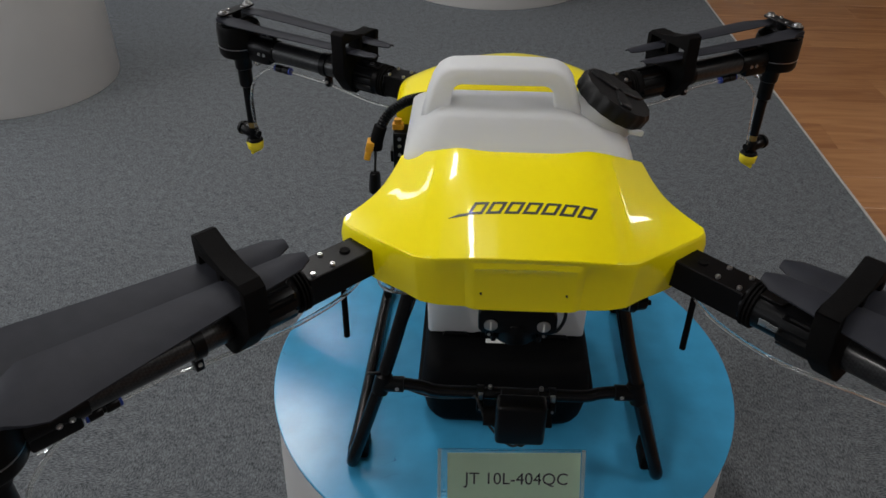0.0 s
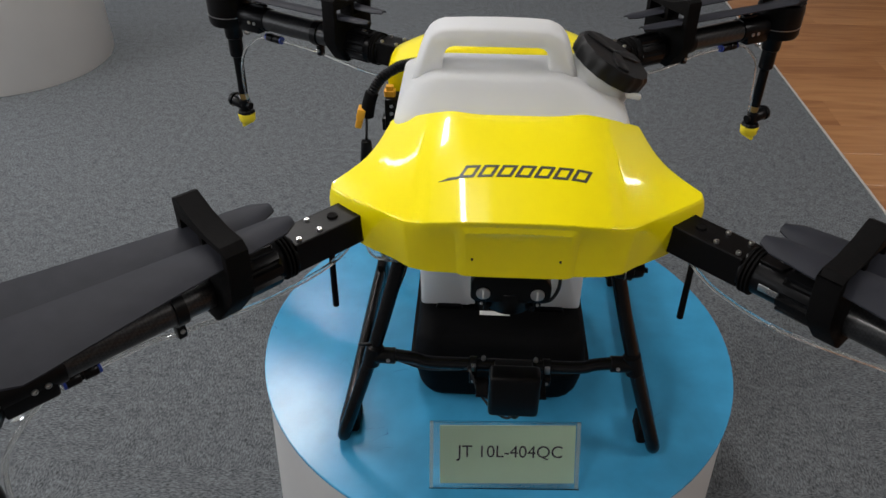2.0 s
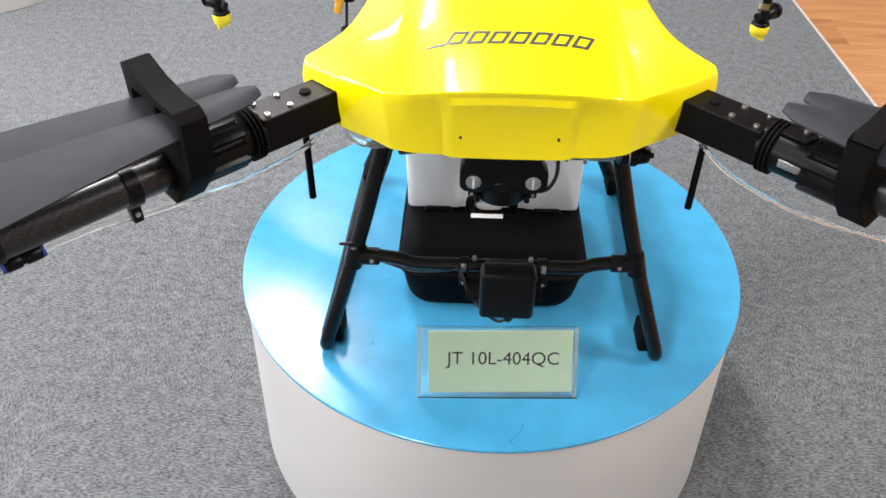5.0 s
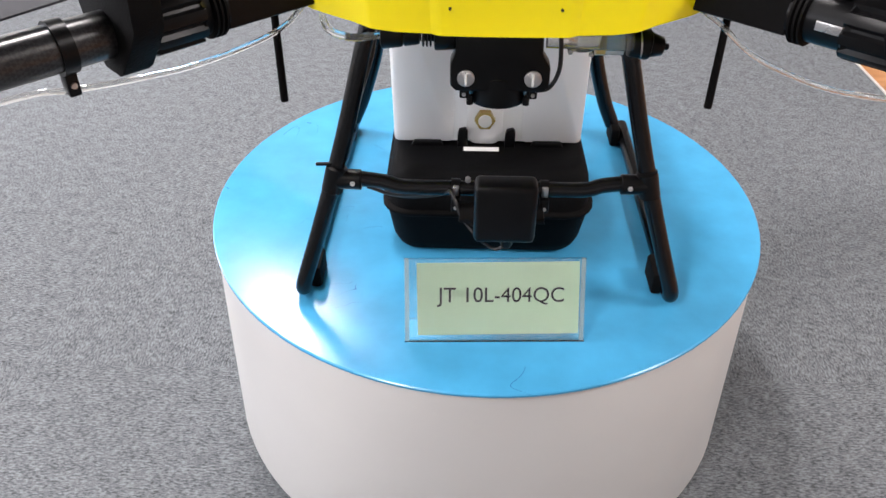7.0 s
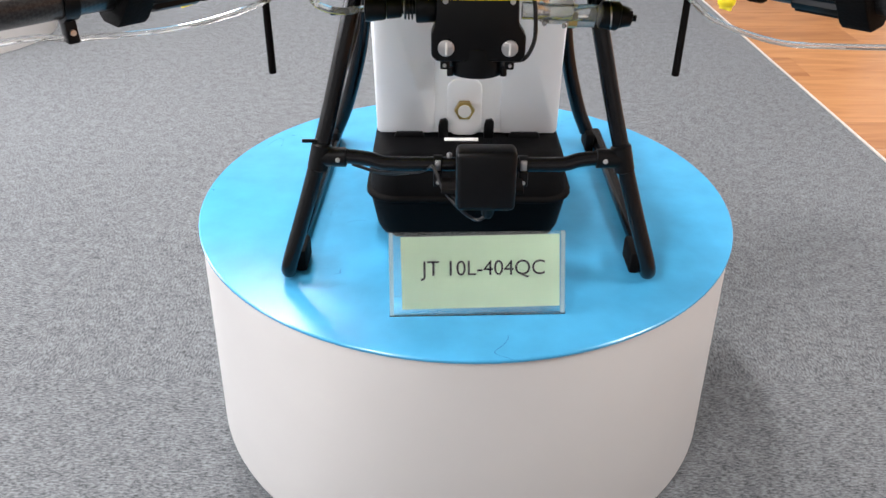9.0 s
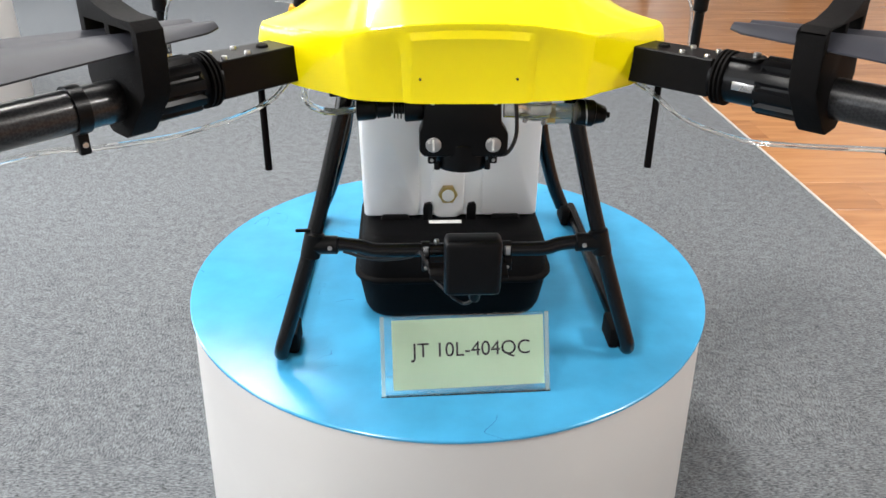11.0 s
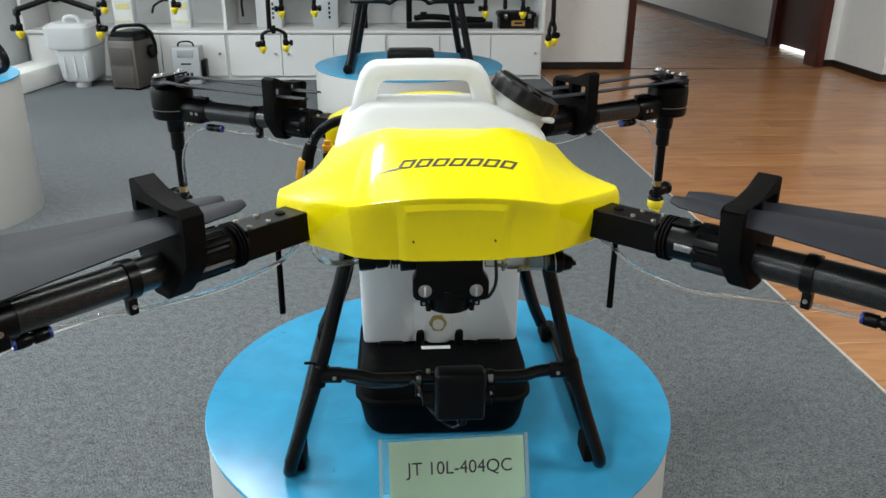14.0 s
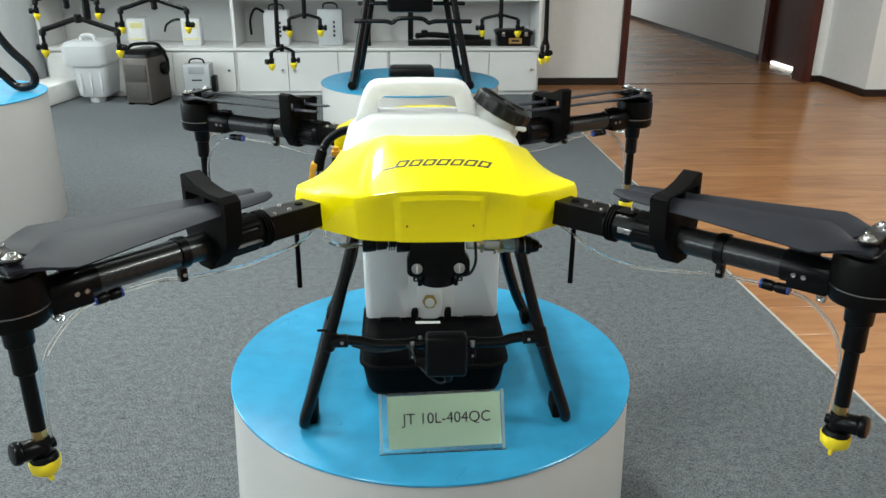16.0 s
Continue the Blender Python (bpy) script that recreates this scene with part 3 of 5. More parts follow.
# tank
tank = part("spray_tank", loft([
    (0.457, -0.112, 0.114, -0.026, 0.13, 0.02), (0.46, -0.117, 0.119, -0.034, 0.135, 0.018), (0.466, -0.119, 0.121, -0.0355, 0.14, 0.018),
    (0.68, -0.124, 0.126, -0.036, 0.145, 0.02), (0.7, -0.126, 0.128, -0.04, 0.145, 0.03), (0.725, -0.143, 0.147, -0.085, 0.15, 0.03),
    (0.775, -0.148, 0.148, -0.093, 0.15, 0.03), (0.79, -0.144, 0.143, -0.083, 0.115, 0.032), (0.803, -0.137, 0.13, -0.066, 0.085, 0.034),
    (0.818, -0.124, 0.1, -0.05, 0.046, 0.026), (0.826, -0.112, 0.078, -0.044, 0.036, 0.022), (0.8315, -0.1, 0.062, -0.036, 0.03, 0.018)]), HDPE, drone, "translucent white moulded tank", smooth=50)


def handle():
    outer = [(-0.128, 0.812), (-0.119, 0.845), (-0.112, 0.865), (-0.104, 0.877), (-0.092, 0.883), (-0.06, 0.8845), (-0.02, 0.885), (0.02, 0.8845), (0.044, 0.883), (0.058, 0.877), (0.067, 0.865), (0.074, 0.845), (0.086, 0.812), (-0.02, 0.808)]
    inner = [(-0.09, 0.831), (-0.0875, 0.842), (-0.086, 0.852), (-0.083, 0.8565), (-0.077, 0.859), (-0.05, 0.859), (-0.02, 0.859), (0.012, 0.859), (0.032, 0.859), (0.038, 0.8565), (0.041, 0.852), (0.0435, 0.842), (0.046, 0.831), (-0.02, 0.83)]
    bm = bmesh.new()
    n = len(outer)
    loops = []
    for pts, y, k in ((inner, -0.01, 0.0), (inner, -0.02, 0.0), (outer, -0.026, 0.0), (outer, -0.016, 1), (outer, 0.012, 1), (outer, 0.02, 0.0), (inner, 0.017, 0.0), (inner, 0.012, 0.0)):
        lp = []
        for x, z in pts:
            cx, cz = -0.02, 0.845
            g = 0.94 if (pts is outer and not k) else 1.0
            lp.append(bm.verts.new((cx + (x - cx) * g, y + (z - 0.83) * 0.1, cz + (z - cz) * g)))
        loops.append(lp)
    for a, b in zip(loops, loops[1:] + loops[:1]):
        for k in range(n):
            bm.faces.new((a[k], a[(k + 1) % n], b[(k + 1) % n], b[k]))
    bmesh.ops.bevel(bm, geom=[e for e in bm.edges], offset=0.0025, segments=1, affect="EDGES", clamp_overlap=True)
    return bm


part("tank_handle", handle(), HDPE, tank, "moulded carrying handle", smooth=60)
tilt = Matrix.Rotation(radians(29), 4, "Y") @ Matrix.Rotation(radians(1), 4, "X")
LID = (0.124, 0.008, 0.836)
part("tank_neck", lathe([(0.047, -0.07), (0.044, -0.02), (0.043, -0.004)], LID, 32, tilt), HDPE, tank)
cap = part("tank_lid", lathe([(0.045, -0.014), (0.051, -0.012), (0.0515, 0.004), (0.0485, 0.009), (0.036, 0.0095), (0.012, 0.0095)], LID, 96, tilt, lobes=16, depth=0.018), LIDMAT, tank, "black ribbed screw lid")
bm = bmesh.new()
for k in range(3):
    turn = Matrix.Translation(LID) @ tilt @ Matrix.Rotation(radians(35 + 120 * k), 4, "Z")
    prism([(0.004, -0.006), (0.03, -0.011), (0.044, -0.008), (0.044, 0.008), (0.03, 0.011), (0.004, 0.006)], 0.0085, 0.0125, 0.0015, 2, m=turn, bm=bm)
part("lid_grip", bm, LIDMAT, tank, "raised black grip on the lid")
lug = Matrix.Translation((0.15, -0.03, 0.806)) @ Matrix.Rotation(radians(10), 4, "Y")
part("neck_lug", box(-0.01, 0.01, -0.004, 0.004, -0.004, 0.004, 0.003, m=lug), HDPE, tank)
# outlet nut and foot of the tank
part("outlet_boss", prism(rounded_rect(-0.0255, 0.0195, 0.4575, 0.535, 0.014, 6), 0, 0.0182, 0.0015, 2, m=Matrix.Translation((0, -0.02, 0)) @ Matrix.Rotation(radians(90), 4, "X")), HDPE, tank, smooth=50)
for x0, x1 in ((-0.1175, -0.042), (0.044, 0.1195)):
    part("tank_panel", prism(rounded_rect(x0, x1, 0.4605, 0.69, 0.006, 4), 0, 0.0046, 0.0013, 2, m=Matrix.Translation((0, -0.033, 0)) @ Matrix.Rotation(radians(90), 4, "X")), HDPE, tank, smooth=50)
part("outlet_nut", lathe([(0.013, 0), (0.013, 0.008)], (-0.003, -0.038, 0.4945), 6, Matrix.Rotation(radians(90), 4, "X")), BRASS, tank, "brass hexagon nut")
part("outlet_plug", rod((-0.003, -0.039, 0.4945), (-0.003, -0.048, 0.4945), 0.0085, seg=20), HDPE, tank)

# carrying case under the tank
case = thing("carrying_case", (0, 0, TOP), "black zipped hard cloth case under the drone's tank", "case")
part("shell", loft([(0.3375, -0.108, 0.114, -0.1, 0.13, 0.03), (0.341, -0.114, 0.12, -0.107, 0.138, 0.034), (0.352, -0.118, 0.124, -0.112, 0.142, 0.035), (0.396, -0.125, 0.131, -0.118, 0.148, 0.035),
                   (0.401, -0.125, 0.131, -0.118, 0.148, 0.035)]), FABRIC, case, smooth=60)
part("zip_edge", loft([(0.4, -0.128, 0.134, -0.121, 0.151, 0.036), (0.402, -0.13, 0.136, -0.123, 0.153, 0.037), (0.406, -0.13, 0.136, -0.123, 0.153, 0.037), (0.408, -0.128, 0.134, -0.121, 0.151, 0.036)]), RUBBER, case, smooth=60)
part("cover", loft([(0.407, -0.125, 0.131, -0.118, 0.148, 0.035), (0.44, -0.122, 0.128, -0.11, 0.143, 0.034), (0.452, -0.117, 0.123, -0.102, 0.14, 0.03), (0.4568, -0.112, 0.118, -0.09, 0.132, 0.026)]), FABRIC, case, smooth=60)
# battery tray teeth on the tank's foot
FLIP = Matrix.Translation((0, -0.037, 0)) @ Matrix.Rotation(radians(90), 4, "X")
for x0, x1 in ((-0.098, -0.052), (0.053, 0.1)):
    part("tank_bracket", prism([(x0, 0.452), (x1, 0.452), (x1 - 0.006, 0.463), (x0 + 0.006, 0.463)], 0.0, 0.006, 0.001, m=FLIP), BLACK, tank)
for x0 in (-0.037, 0.023):
    part("tank_bracket", prism([(x0, 0.45), (x0 + 0.013, 0.45), (x0 + 0.013, 0.478), (x0 + 0.01, 0.482), (x0 + 0.002, 0.48), (x0, 0.472)], 0.0, 0.007, 0.001, m=FLIP), BLACK, tank)
part("white_label", box(-0.029, 0.0155, -0.055, -0.046, 0.4567, 0.4574), FOAM, case, "white paper strip", smooth=0)


# one arm, built along x from the drone's middle, and turned four times
def build_arm(spin, slide, hold, clip_x, reach):
    """spin: which way the blades turn; slide, hold: how far out collar and blade holder sit; clip_x: the hose clip; reach: the blades' length."""
    bm = tube([(0.39, 0, 0), (0.5, 0, 0), (0.66, 0, 0)], 0.0188, 24, 2)
    arm = link("arm", bm, CARBON, 40)
    arm.parent = drone
    AT[arm] = Vector((0, 0, 0))
    tagged(arm, "black carbon-fibre folding arm")
    br = part("bracket", box(0.23, 0.352, -0.0195, 0.0195, -0.0175, 0.0195, 0.0012, 1), ANODISED, arm, "black anodised square arm bracket")
    for x, y in ((0.316, 0.012), (0.316, -0.012), (0.343, 0.013), (0.343, -0.013)):
        part("bolt", bolt((x, y, 0.0195)), STEEL, arm, "bright steel bolt")
    part("rubber_plug", rod((0.29, 0, 0.019), (0.29, 0, 0.022), 0.0065, 0.0055, 16), RUBBER, arm)
    bm = bmesh.new()
    for x in (0.355, 0.3595, 0.364):
        lathe([(0.024, -0.0022), (0.0268, -0.001), (0.0268, 0.001), (0.024, 0.0022)], (x, 0, 0), 28, Matrix.Rotation(radians(90), 4, "Y"), bm=bm)
    part("seal_ring", bm, RUBBER, arm)
    bm = bmesh.new()
    out = slide
    if spin > 0:
        part("latch_plate", prism([(0.366, -0.012), (0.392, -0.012), (0.398, 0.004), (0.39, 0.012), (0.366, 0.012)], 0.0215, 0.0245, 0.0008, 1), ANODISED, arm, "opened black latch plate")
        part("bolt", bolt((0.385, 0.004, 0.0245), r=0.004), STEEL, arm)
        part("latch_slot", box(0.376, 0.4, -0.0232, -0.0205, -0.004, 0.004, 0.0005), STEEL, arm)
    seg, prof = 60, [(0.0225, 0.35), (0.0225, 0.3692), (0.026, 0.376), (0.0275, 0.374), (0.0275, 0.416), (0.0255, 0.42), (0.0225, 0.421), (0.0225, 0.43)]
    loops = []
    for rad, x in prof:
        lp = []
        for k in range(seg):
            a = 2 * math.pi * k / seg
            rr = rad if rad < 0.0265 or k % 6 < 4 else rad - 0.0035
            lp.append(bm.verts.new((x + (out if x > 0.3695 else out * 1.6 if x > 0.36 else 0), rr * math.cos(a), rr * math.sin(a))))
        loops.append(lp)
    for u, v in zip(loops, loops[1:]):
        for k in range(seg):
            bm.faces.new((u[k], u[(k + 1) % seg], v[(k + 1) % seg], v[k]))
    bm.faces.new(loops[0])
    bm.faces.new(loops[-1][::-1])
    part("locking_collar", bm, BLACK, arm, "ribbed black locking collar", smooth=30)
    # blade holder block: slots for both blades, foot below the tube
    W = 0.05
    ys = [-W, -W + 0.009, -0.004, 0.004, W - 0.009, W]
    bm = bmesh.new()
    lo = [bm.verts.new((0.421 + hold, y, 0.047)) for y in ys]
    hi = [bm.verts.new((0.421 + hold, y, 0.066)) for y in ys]
    tops = [bm.verts.new((0.421 + hold, y, z)) for y, z in ((-W, 0.079), (-W + 0.009, 0.0845), (-0.014, 0.079), (0.014, 0.079), (W - 0.009, 0.0845), (W, 0.079))]
    for v in tops:
        v.co.z += spin * v.co.y / W * 0.0105 - (0.007 if spin > 0 else 0.002)
    foot = [bm.verts.new((0.421 + hold, y, z)) for y, z in ((W, 0.014), (W - 0.007, 0.002), (0.021, -0.026), (0.013, -0.0315), (-0.013, -0.0315), (-0.021, -0.026), (-W + 0.007, 0.002), (-W, 0.014))]
    faces = [bm.faces.new(lo + foot), bm.faces.new(hi[:3] + tops[2::-1]), bm.faces.new(hi[2:4] + tops[3:1:-1]), bm.faces.new(hi[3:] + tops[:2:-1])]
    for k in (0, 2, 4):
        faces.append(bm.faces.new((lo[k], lo[k + 1], hi[k + 1], hi[k])))
    r = bmesh.ops.extrude_face_region(bm, geom=faces)
    bmesh.ops.translate(bm, vec=(0.025, 0, 0), verts=[v for v in r["geom"] if isinstance(v, bmesh.types.BMVert)])
    for v in bm.verts:
        v.co.x += 0.1 * max(0.0, 0.03 - v.co.z)
    bmesh.ops.recalc_face_normals(bm, faces=bm.faces)
    sharp = [e for e in bm.edges if len(e.link_faces) == 2 and e.calc_face_angle(0) > 0.6]
    bmesh.ops.bevel(bm, geom=sharp, offset=0.007, segments=3, affect="EDGES", profile=0.5, clamp_overlap=True)
    part("blade_holder", bm, RUBBER, arm, "black foam block that holds the folded blades")
    # hose clip on the tube
    bm = lathe([(0.0195, -0.006), (0.0215, -0.006), (0.0215, 0.006), (0.0195, 0.006)], (clip_x, 0, 0), 28, Matrix.Rotation(radians(90), 4, "Y"))
    box(clip_x - 0.005, clip_x + 0.005, -0.006, 0.006, -0.0395, -0.019, 0.0015, bm=bm)
    clip = part("hose_clip", bm, BLACK, arm)
    for sgn in (-1, 1):
        part("bolt", bolt((clip_x, sgn * 0.006, -0.03), (0, sgn, 0), 0.0026, 0.0018), STEEL, arm)
    # motor mount and motor
    bm = box(0.61, 0.66, -0.0195, 0.0195, -0.0235, 0.004, 0.004)
    rod((0.6, 0, 0), (0.66, 0, 0), 0.0207, seg=28, bevel=0.002, bm=bm)
    box(0.605, 0.64, -0.006, 0.006, 0.02, 0.026, 0.002, bm=bm)
    part("motor_mount", bm, BLACK, arm)
    for x in (0.619, 0.631):
        for sgn in (-1, 1):
            part("bolt", bolt((x, sgn * 0.0195, -0.004), (0, sgn, 0), 0.0032, 0.0025), STEEL, arm)
    part("bolt", bolt((0.622, 0, 0.026), (0, 0, 1), 0.003, 0.002), STEEL, arm)
    part("motor", lathe([(0.012, -0.024), (0.031, -0.0235), (0.038, -0.021), (0.0405, -0.016), (0.0405, -0.004), (0.0395, -0.003), (0.0395, -0.002), (0.0405, -0.001), (0.0405, 0.03), (0.0385, 0.038), (0.03, 0.043), (0.012, 0.045)], (0.695, 0, 0), 40), ANODISED, arm, "black outrunner motor with a bright ring")
    part("motor_ring", lathe([(0.0395, -0.0033), (0.0407, -0.003), (0.0407, -0.002), (0.0395, -0.0017)], (0.695, 0, 0), 40), STEEL, arm)
    part("status_lamp", box(0.646, 0.657, -0.013, 0.013, -0.034, -0.022, 0.002), CLEAR, arm, "small clear lamp housing")
    # propeller
    bm = prism(rounded_rect(0.68, 0.71, -0.046, 0.046, 0.013), 0.044, 0.048, 0.0012, 1)
    prism(rounded_rect(0.684, 0.706, -0.043, 0.043, 0.0105), 0.06, 0.063, 0.0008, 1, bm=bm)
    rod((0.695, 0, 0.043), (0.695, 0, 0.062), 0.009, seg=16, bm=bm)
    part("propeller_hub", bm, BLACK, arm)
    for sgn in (-1, 1):
        part("bolt", bolt((0.695, sgn * 0.031, 0.063), (0, 0, 1), 0.0062, 0.005), STEEL, arm)
        part("bolt", bolt((0.695 + sgn * 0.006, sgn * 0.012, 0.063), (0, 0, 1), 0.0032, 0.003), STEEL, arm)
        part("washer", lathe([(0.004, 0), (0.0095, 0), (0.0095, 0.0012), (0.004, 0.0012)], (0.695, sgn * 0.031, 0.063), 20), STEEL, arm)
        bm = bmesh.new()
        rows = []
        N = 22
        for k in range(N + 1):
            t = k / N
            x = 0.705 - t * reach
            root = min(1.0, max(0.0, (t - 0.03) / 0.16))
            root = root * root * (3 - 2 * root)
            chord = (0.022 + 0.041 * root) * (1 - 0.72 * max(0.0, (t - 0.2) / 0.8) ** 0.9)
            tipf = max(0.0, (t - 0.955) / 0.045)
            chord *= math.sqrt(max(0.05, 1 - tipf * tipf))
            near = sgn * spin < 0
            # the blades overlap a little, one above the other
            mid = sgn * (0.031 + (0.0 if near else 0.004) * root * (1 - t) - (0.012 if near else 0.009) * t)
            chord += 0.01 * root
            pitch = spin * ((0.26 if near else 0.31) * (1 - 0.6 * t) * root + 0.02)
            row = []
            for j in range(7):
                c = (j / 6 - 0.5) * chord
                camber = 0.0035 * (1 - (2 * j / 6 - 1) ** 2)
                thick = 0.0016 + 0.004 * (1 - root)
                yy, zz = mid + c * math.cos(pitch), 0.0465 + (0.007 * root if near else 0.0025) + c * math.sin(pitch) + camber - 0.001 * t
                row.append((x, yy, zz, thick))
            rows.append(row)
        up = [[bm.verts.new((x, y, z + th)) for x, y, z, th in r] for r in rows]
        dn = [[bm.verts.new((x, y, z - (0.0 if j in (0, 6) else th * 0.6))) for j, (x, y, z, th) in enumerate(r)] for r in rows]
        for A in (up, dn):
            for a, b in zip(A, A[1:]):
                for j in range(6):
                    bm.faces.new((a[j], a[j + 1], b[j + 1], b[j]))
        for j in (0, 6):
            for k in range(N):
                bm.faces.new((up[k][j], up[k + 1][j], dn[k + 1][j], dn[k][j]))
        for k in (0, N):
            bm.faces.new(up[k] + dn[k][::-1])
        part("propeller_blade", bm, BLADE, arm, "matt dark grey folded blade", smooth=50)
    # nozzle pipe
    bm = lathe([(0.009, -0.165), (0.009, -0.09), (0.0135, -0.086), (0.0135, -0.052), (0.0165, -0.05), (0.0175, -0.022), (0.019, -0.02)][::1], (0.695, 0, 0), 20)
    part("nozzle_pipe", bm, BLACK, arm)
    part("brass_joint", rod((0.695, 0, -0.178), (0.695, 0, -0.164), 0.0085, seg=6), BRASS, arm, "brass hexagon joint")
    bm = rod((0.695, 0, -0.203), (0.695, 0, -0.177), 0.011, seg=16, bevel=0.002)
    rod((0.695, 0, -0.19), (0.72, 0, -0.186), 0.012, 0.013, 14, 0.002, bm=bm)
    rod((0.72, 0, -0.186), (0.729, 0, -0.185), 0.0155, 0.0135, 12, 0.002, bm=bm)
    rod((0.68, 0, -0.19), (0.695, 0, -0.19), 0.007, seg=12, bm=bm)
    rod((0.695, 0, -0.207), (0.695, 0, -0.2), 0.0175, 0.014, 20, 0.001, bm=bm)
    part("anti_drip_valve", bm, BLACK, arm)
    bm = lathe([(0.0165, -0.206), (0.018, -0.209), (0.0165, -0.222), (0.013, -0.226), (0.006, -0.227)], (0.695, 0, 0), 20, lobes=4, depth=0.05)
    box(0.6925, 0.6975, -0.014, 0.014, -0.234, -0.222, 0.002, bm=bm)
    part("spray_tip", bm, TIP, arm, "yellow spray tip")
    hx, hz = (0.592, -0.033) if spin > 0 else (0.586, -0.0275)
    part("spray_hose", tube([(0.262, 0.0, -0.022), (0.285, 0.004, -0.034), (0.32, 0.006, -0.041 - slide * 0.5), (0.38, 0.004, -0.0455 - slide * 0.6), (0.43, 0, -0.0435 - slide * 0.4), (clip_x, 0, -0.036), (clip_x + 0.03, 0, hz - 0.002), (hx - 0.012, 0, hz)], 0.0027, 10, 6), CLEAR, arm, "clear flexible hose")
    part("spray_hose", tube([(hx + 0.014, 0, hz), (hx + 0.045, 0.002, hz - 0.009), (0.667, 0.003, -0.068), (0.68, 0.005, -0.1), (0.684, 0.005, -0.14), (0.684, 0.002, -0.172), (0.683, 0, -0.186)], 0.0027, 10, 6), CLEAR, arm, "clear flexible hose")
    bm = rod((hx - 0.014, 0, hz), (hx, 0, hz), 0.0072, seg=16, bevel=0.001)
    rod((hx - 0.002, 0, hz), (hx + 0.005, 0, hz), 0.0055, seg=16, bm=bm)
    rod((hx + 0.003, 0, hz), (hx + 0.017, 0, hz), 0.0072, seg=16, bevel=0.001, bm=bm)
    part("hose_coupling", bm, BLACK, arm, "black push-in coupling")
    for x in (hx - 0.0155, hx + 0.0185):
        part("coupling_ring", rod((x - 0.0013, 0, hz), (x + 0.0013, 0, hz), 0.0066, seg=16), BLUE_RING, arm, "dark blue ring")
    return arm


AX, AY, AZ = 0.003, -0.012, 0.7185 - TOP
for spin, slide, hold, clip_x, reach, where in (
        (-1, 0.0, -0.001, 0.486, 0.352, pose(AX, AY, AZ, 0, 0, 225)),
        (-1, 0.0, 0.009, 0.486, 0.34, pose(-0.115, 0.131, AZ + 0.004, 0, 0, 29)),
        (1, 0.024, 0.0145, 0.521, 0.338, pose(AX, AY, AZ - 0.0045, 0, -0.95, 315)),
        (1, 0.0, -0.012, 0.486, 0.345, pose(0.105, 0.128, AZ + 0.004, 0, 0, 151))):
    build_arm(spin, slide, hold, clip_x, reach).matrix_basis = where

# antenna rods under the front brackets
for sx in (-1, 1):
    part("antenna", rod((X0 + sx * 0.2075 - 0.003 + sx * 0.003, -0.205, 0.7), (X0 + sx * 0.2065 - 0.0035 + sx * 0.0025, -0.213, 0.603), 0.0036, 0.004, 14, 0.001), RUBBER, drone, "short black rod antenna")

# landing gear
for sx in (-1, 1):
    X = lambda v: X0 * 0.3 + sx * v
    leg = part("front_leg", tube([(X(0.121), -0.156, 0.69), (X(0.1345), -0.165, 0.64), (X(0.1545), -0.175, 0.563), (X(0.1725), -0.184, 0.5), (X(0.196), -0.195, 0.425), (X(0.2135), -0.205, 0.372), (X(0.218), -0.2055, 0.356), (X(0.2195), -0.197, 0.348), (X(0.2205), -0.175, 0.3478)], 0.0093, 18, 5), TUBE_BLACK, drone, "black tube landing leg bent into the skid")
    part("tee_joint", tube([(X(0.169), -0.185, 0.51), (X(0.176), -0.188, 0.482)], 0.0118, 16, 2, bm=tube([(X(0.174), -0.187, 0.496), (X(0.143), -0.187, 0.4955)], 0.0112, 16, 2)), BLACK, leg)
    part("bolt", bolt((X(0.151), -0.198, 0.497), (0, -1, 0.1), 0.0027, 0.0015), STEEL, leg)
    part("rear_leg", tube([(X(0.135), 0.16, 0.69), (X(0.145), 0.18, 0.6), (X(0.16), 0.195, 0.5), (X(0.185), 0.2, 0.41), (X(0.205), 0.198, 0.362)], 0.0112, 16, 5), TUBE_BLACK, drone, "black tube landing leg")
    skid = part("skid", tube([(X(0.2205), -0.178, 0.3478), (X(0.219 + 0.0022 * sx), -0.1, 0.3482), (X(0.217 + 0.0055 * sx), 0.1, 0.349), (X(0.2155 + 0.008 * sx), 0.217, 0.3495)], 0.0097, 16, 4), TUBE_BLACK, drone, "black tube skid")
    for y in (-0.165, 0.19):
        part("foot_pad", box(X(0.207) - 0.007, X(0.207) + 0.007, y - 0.022, y + 0.022, 0.3372, 0.368, 0.004), RUBBER, skid)

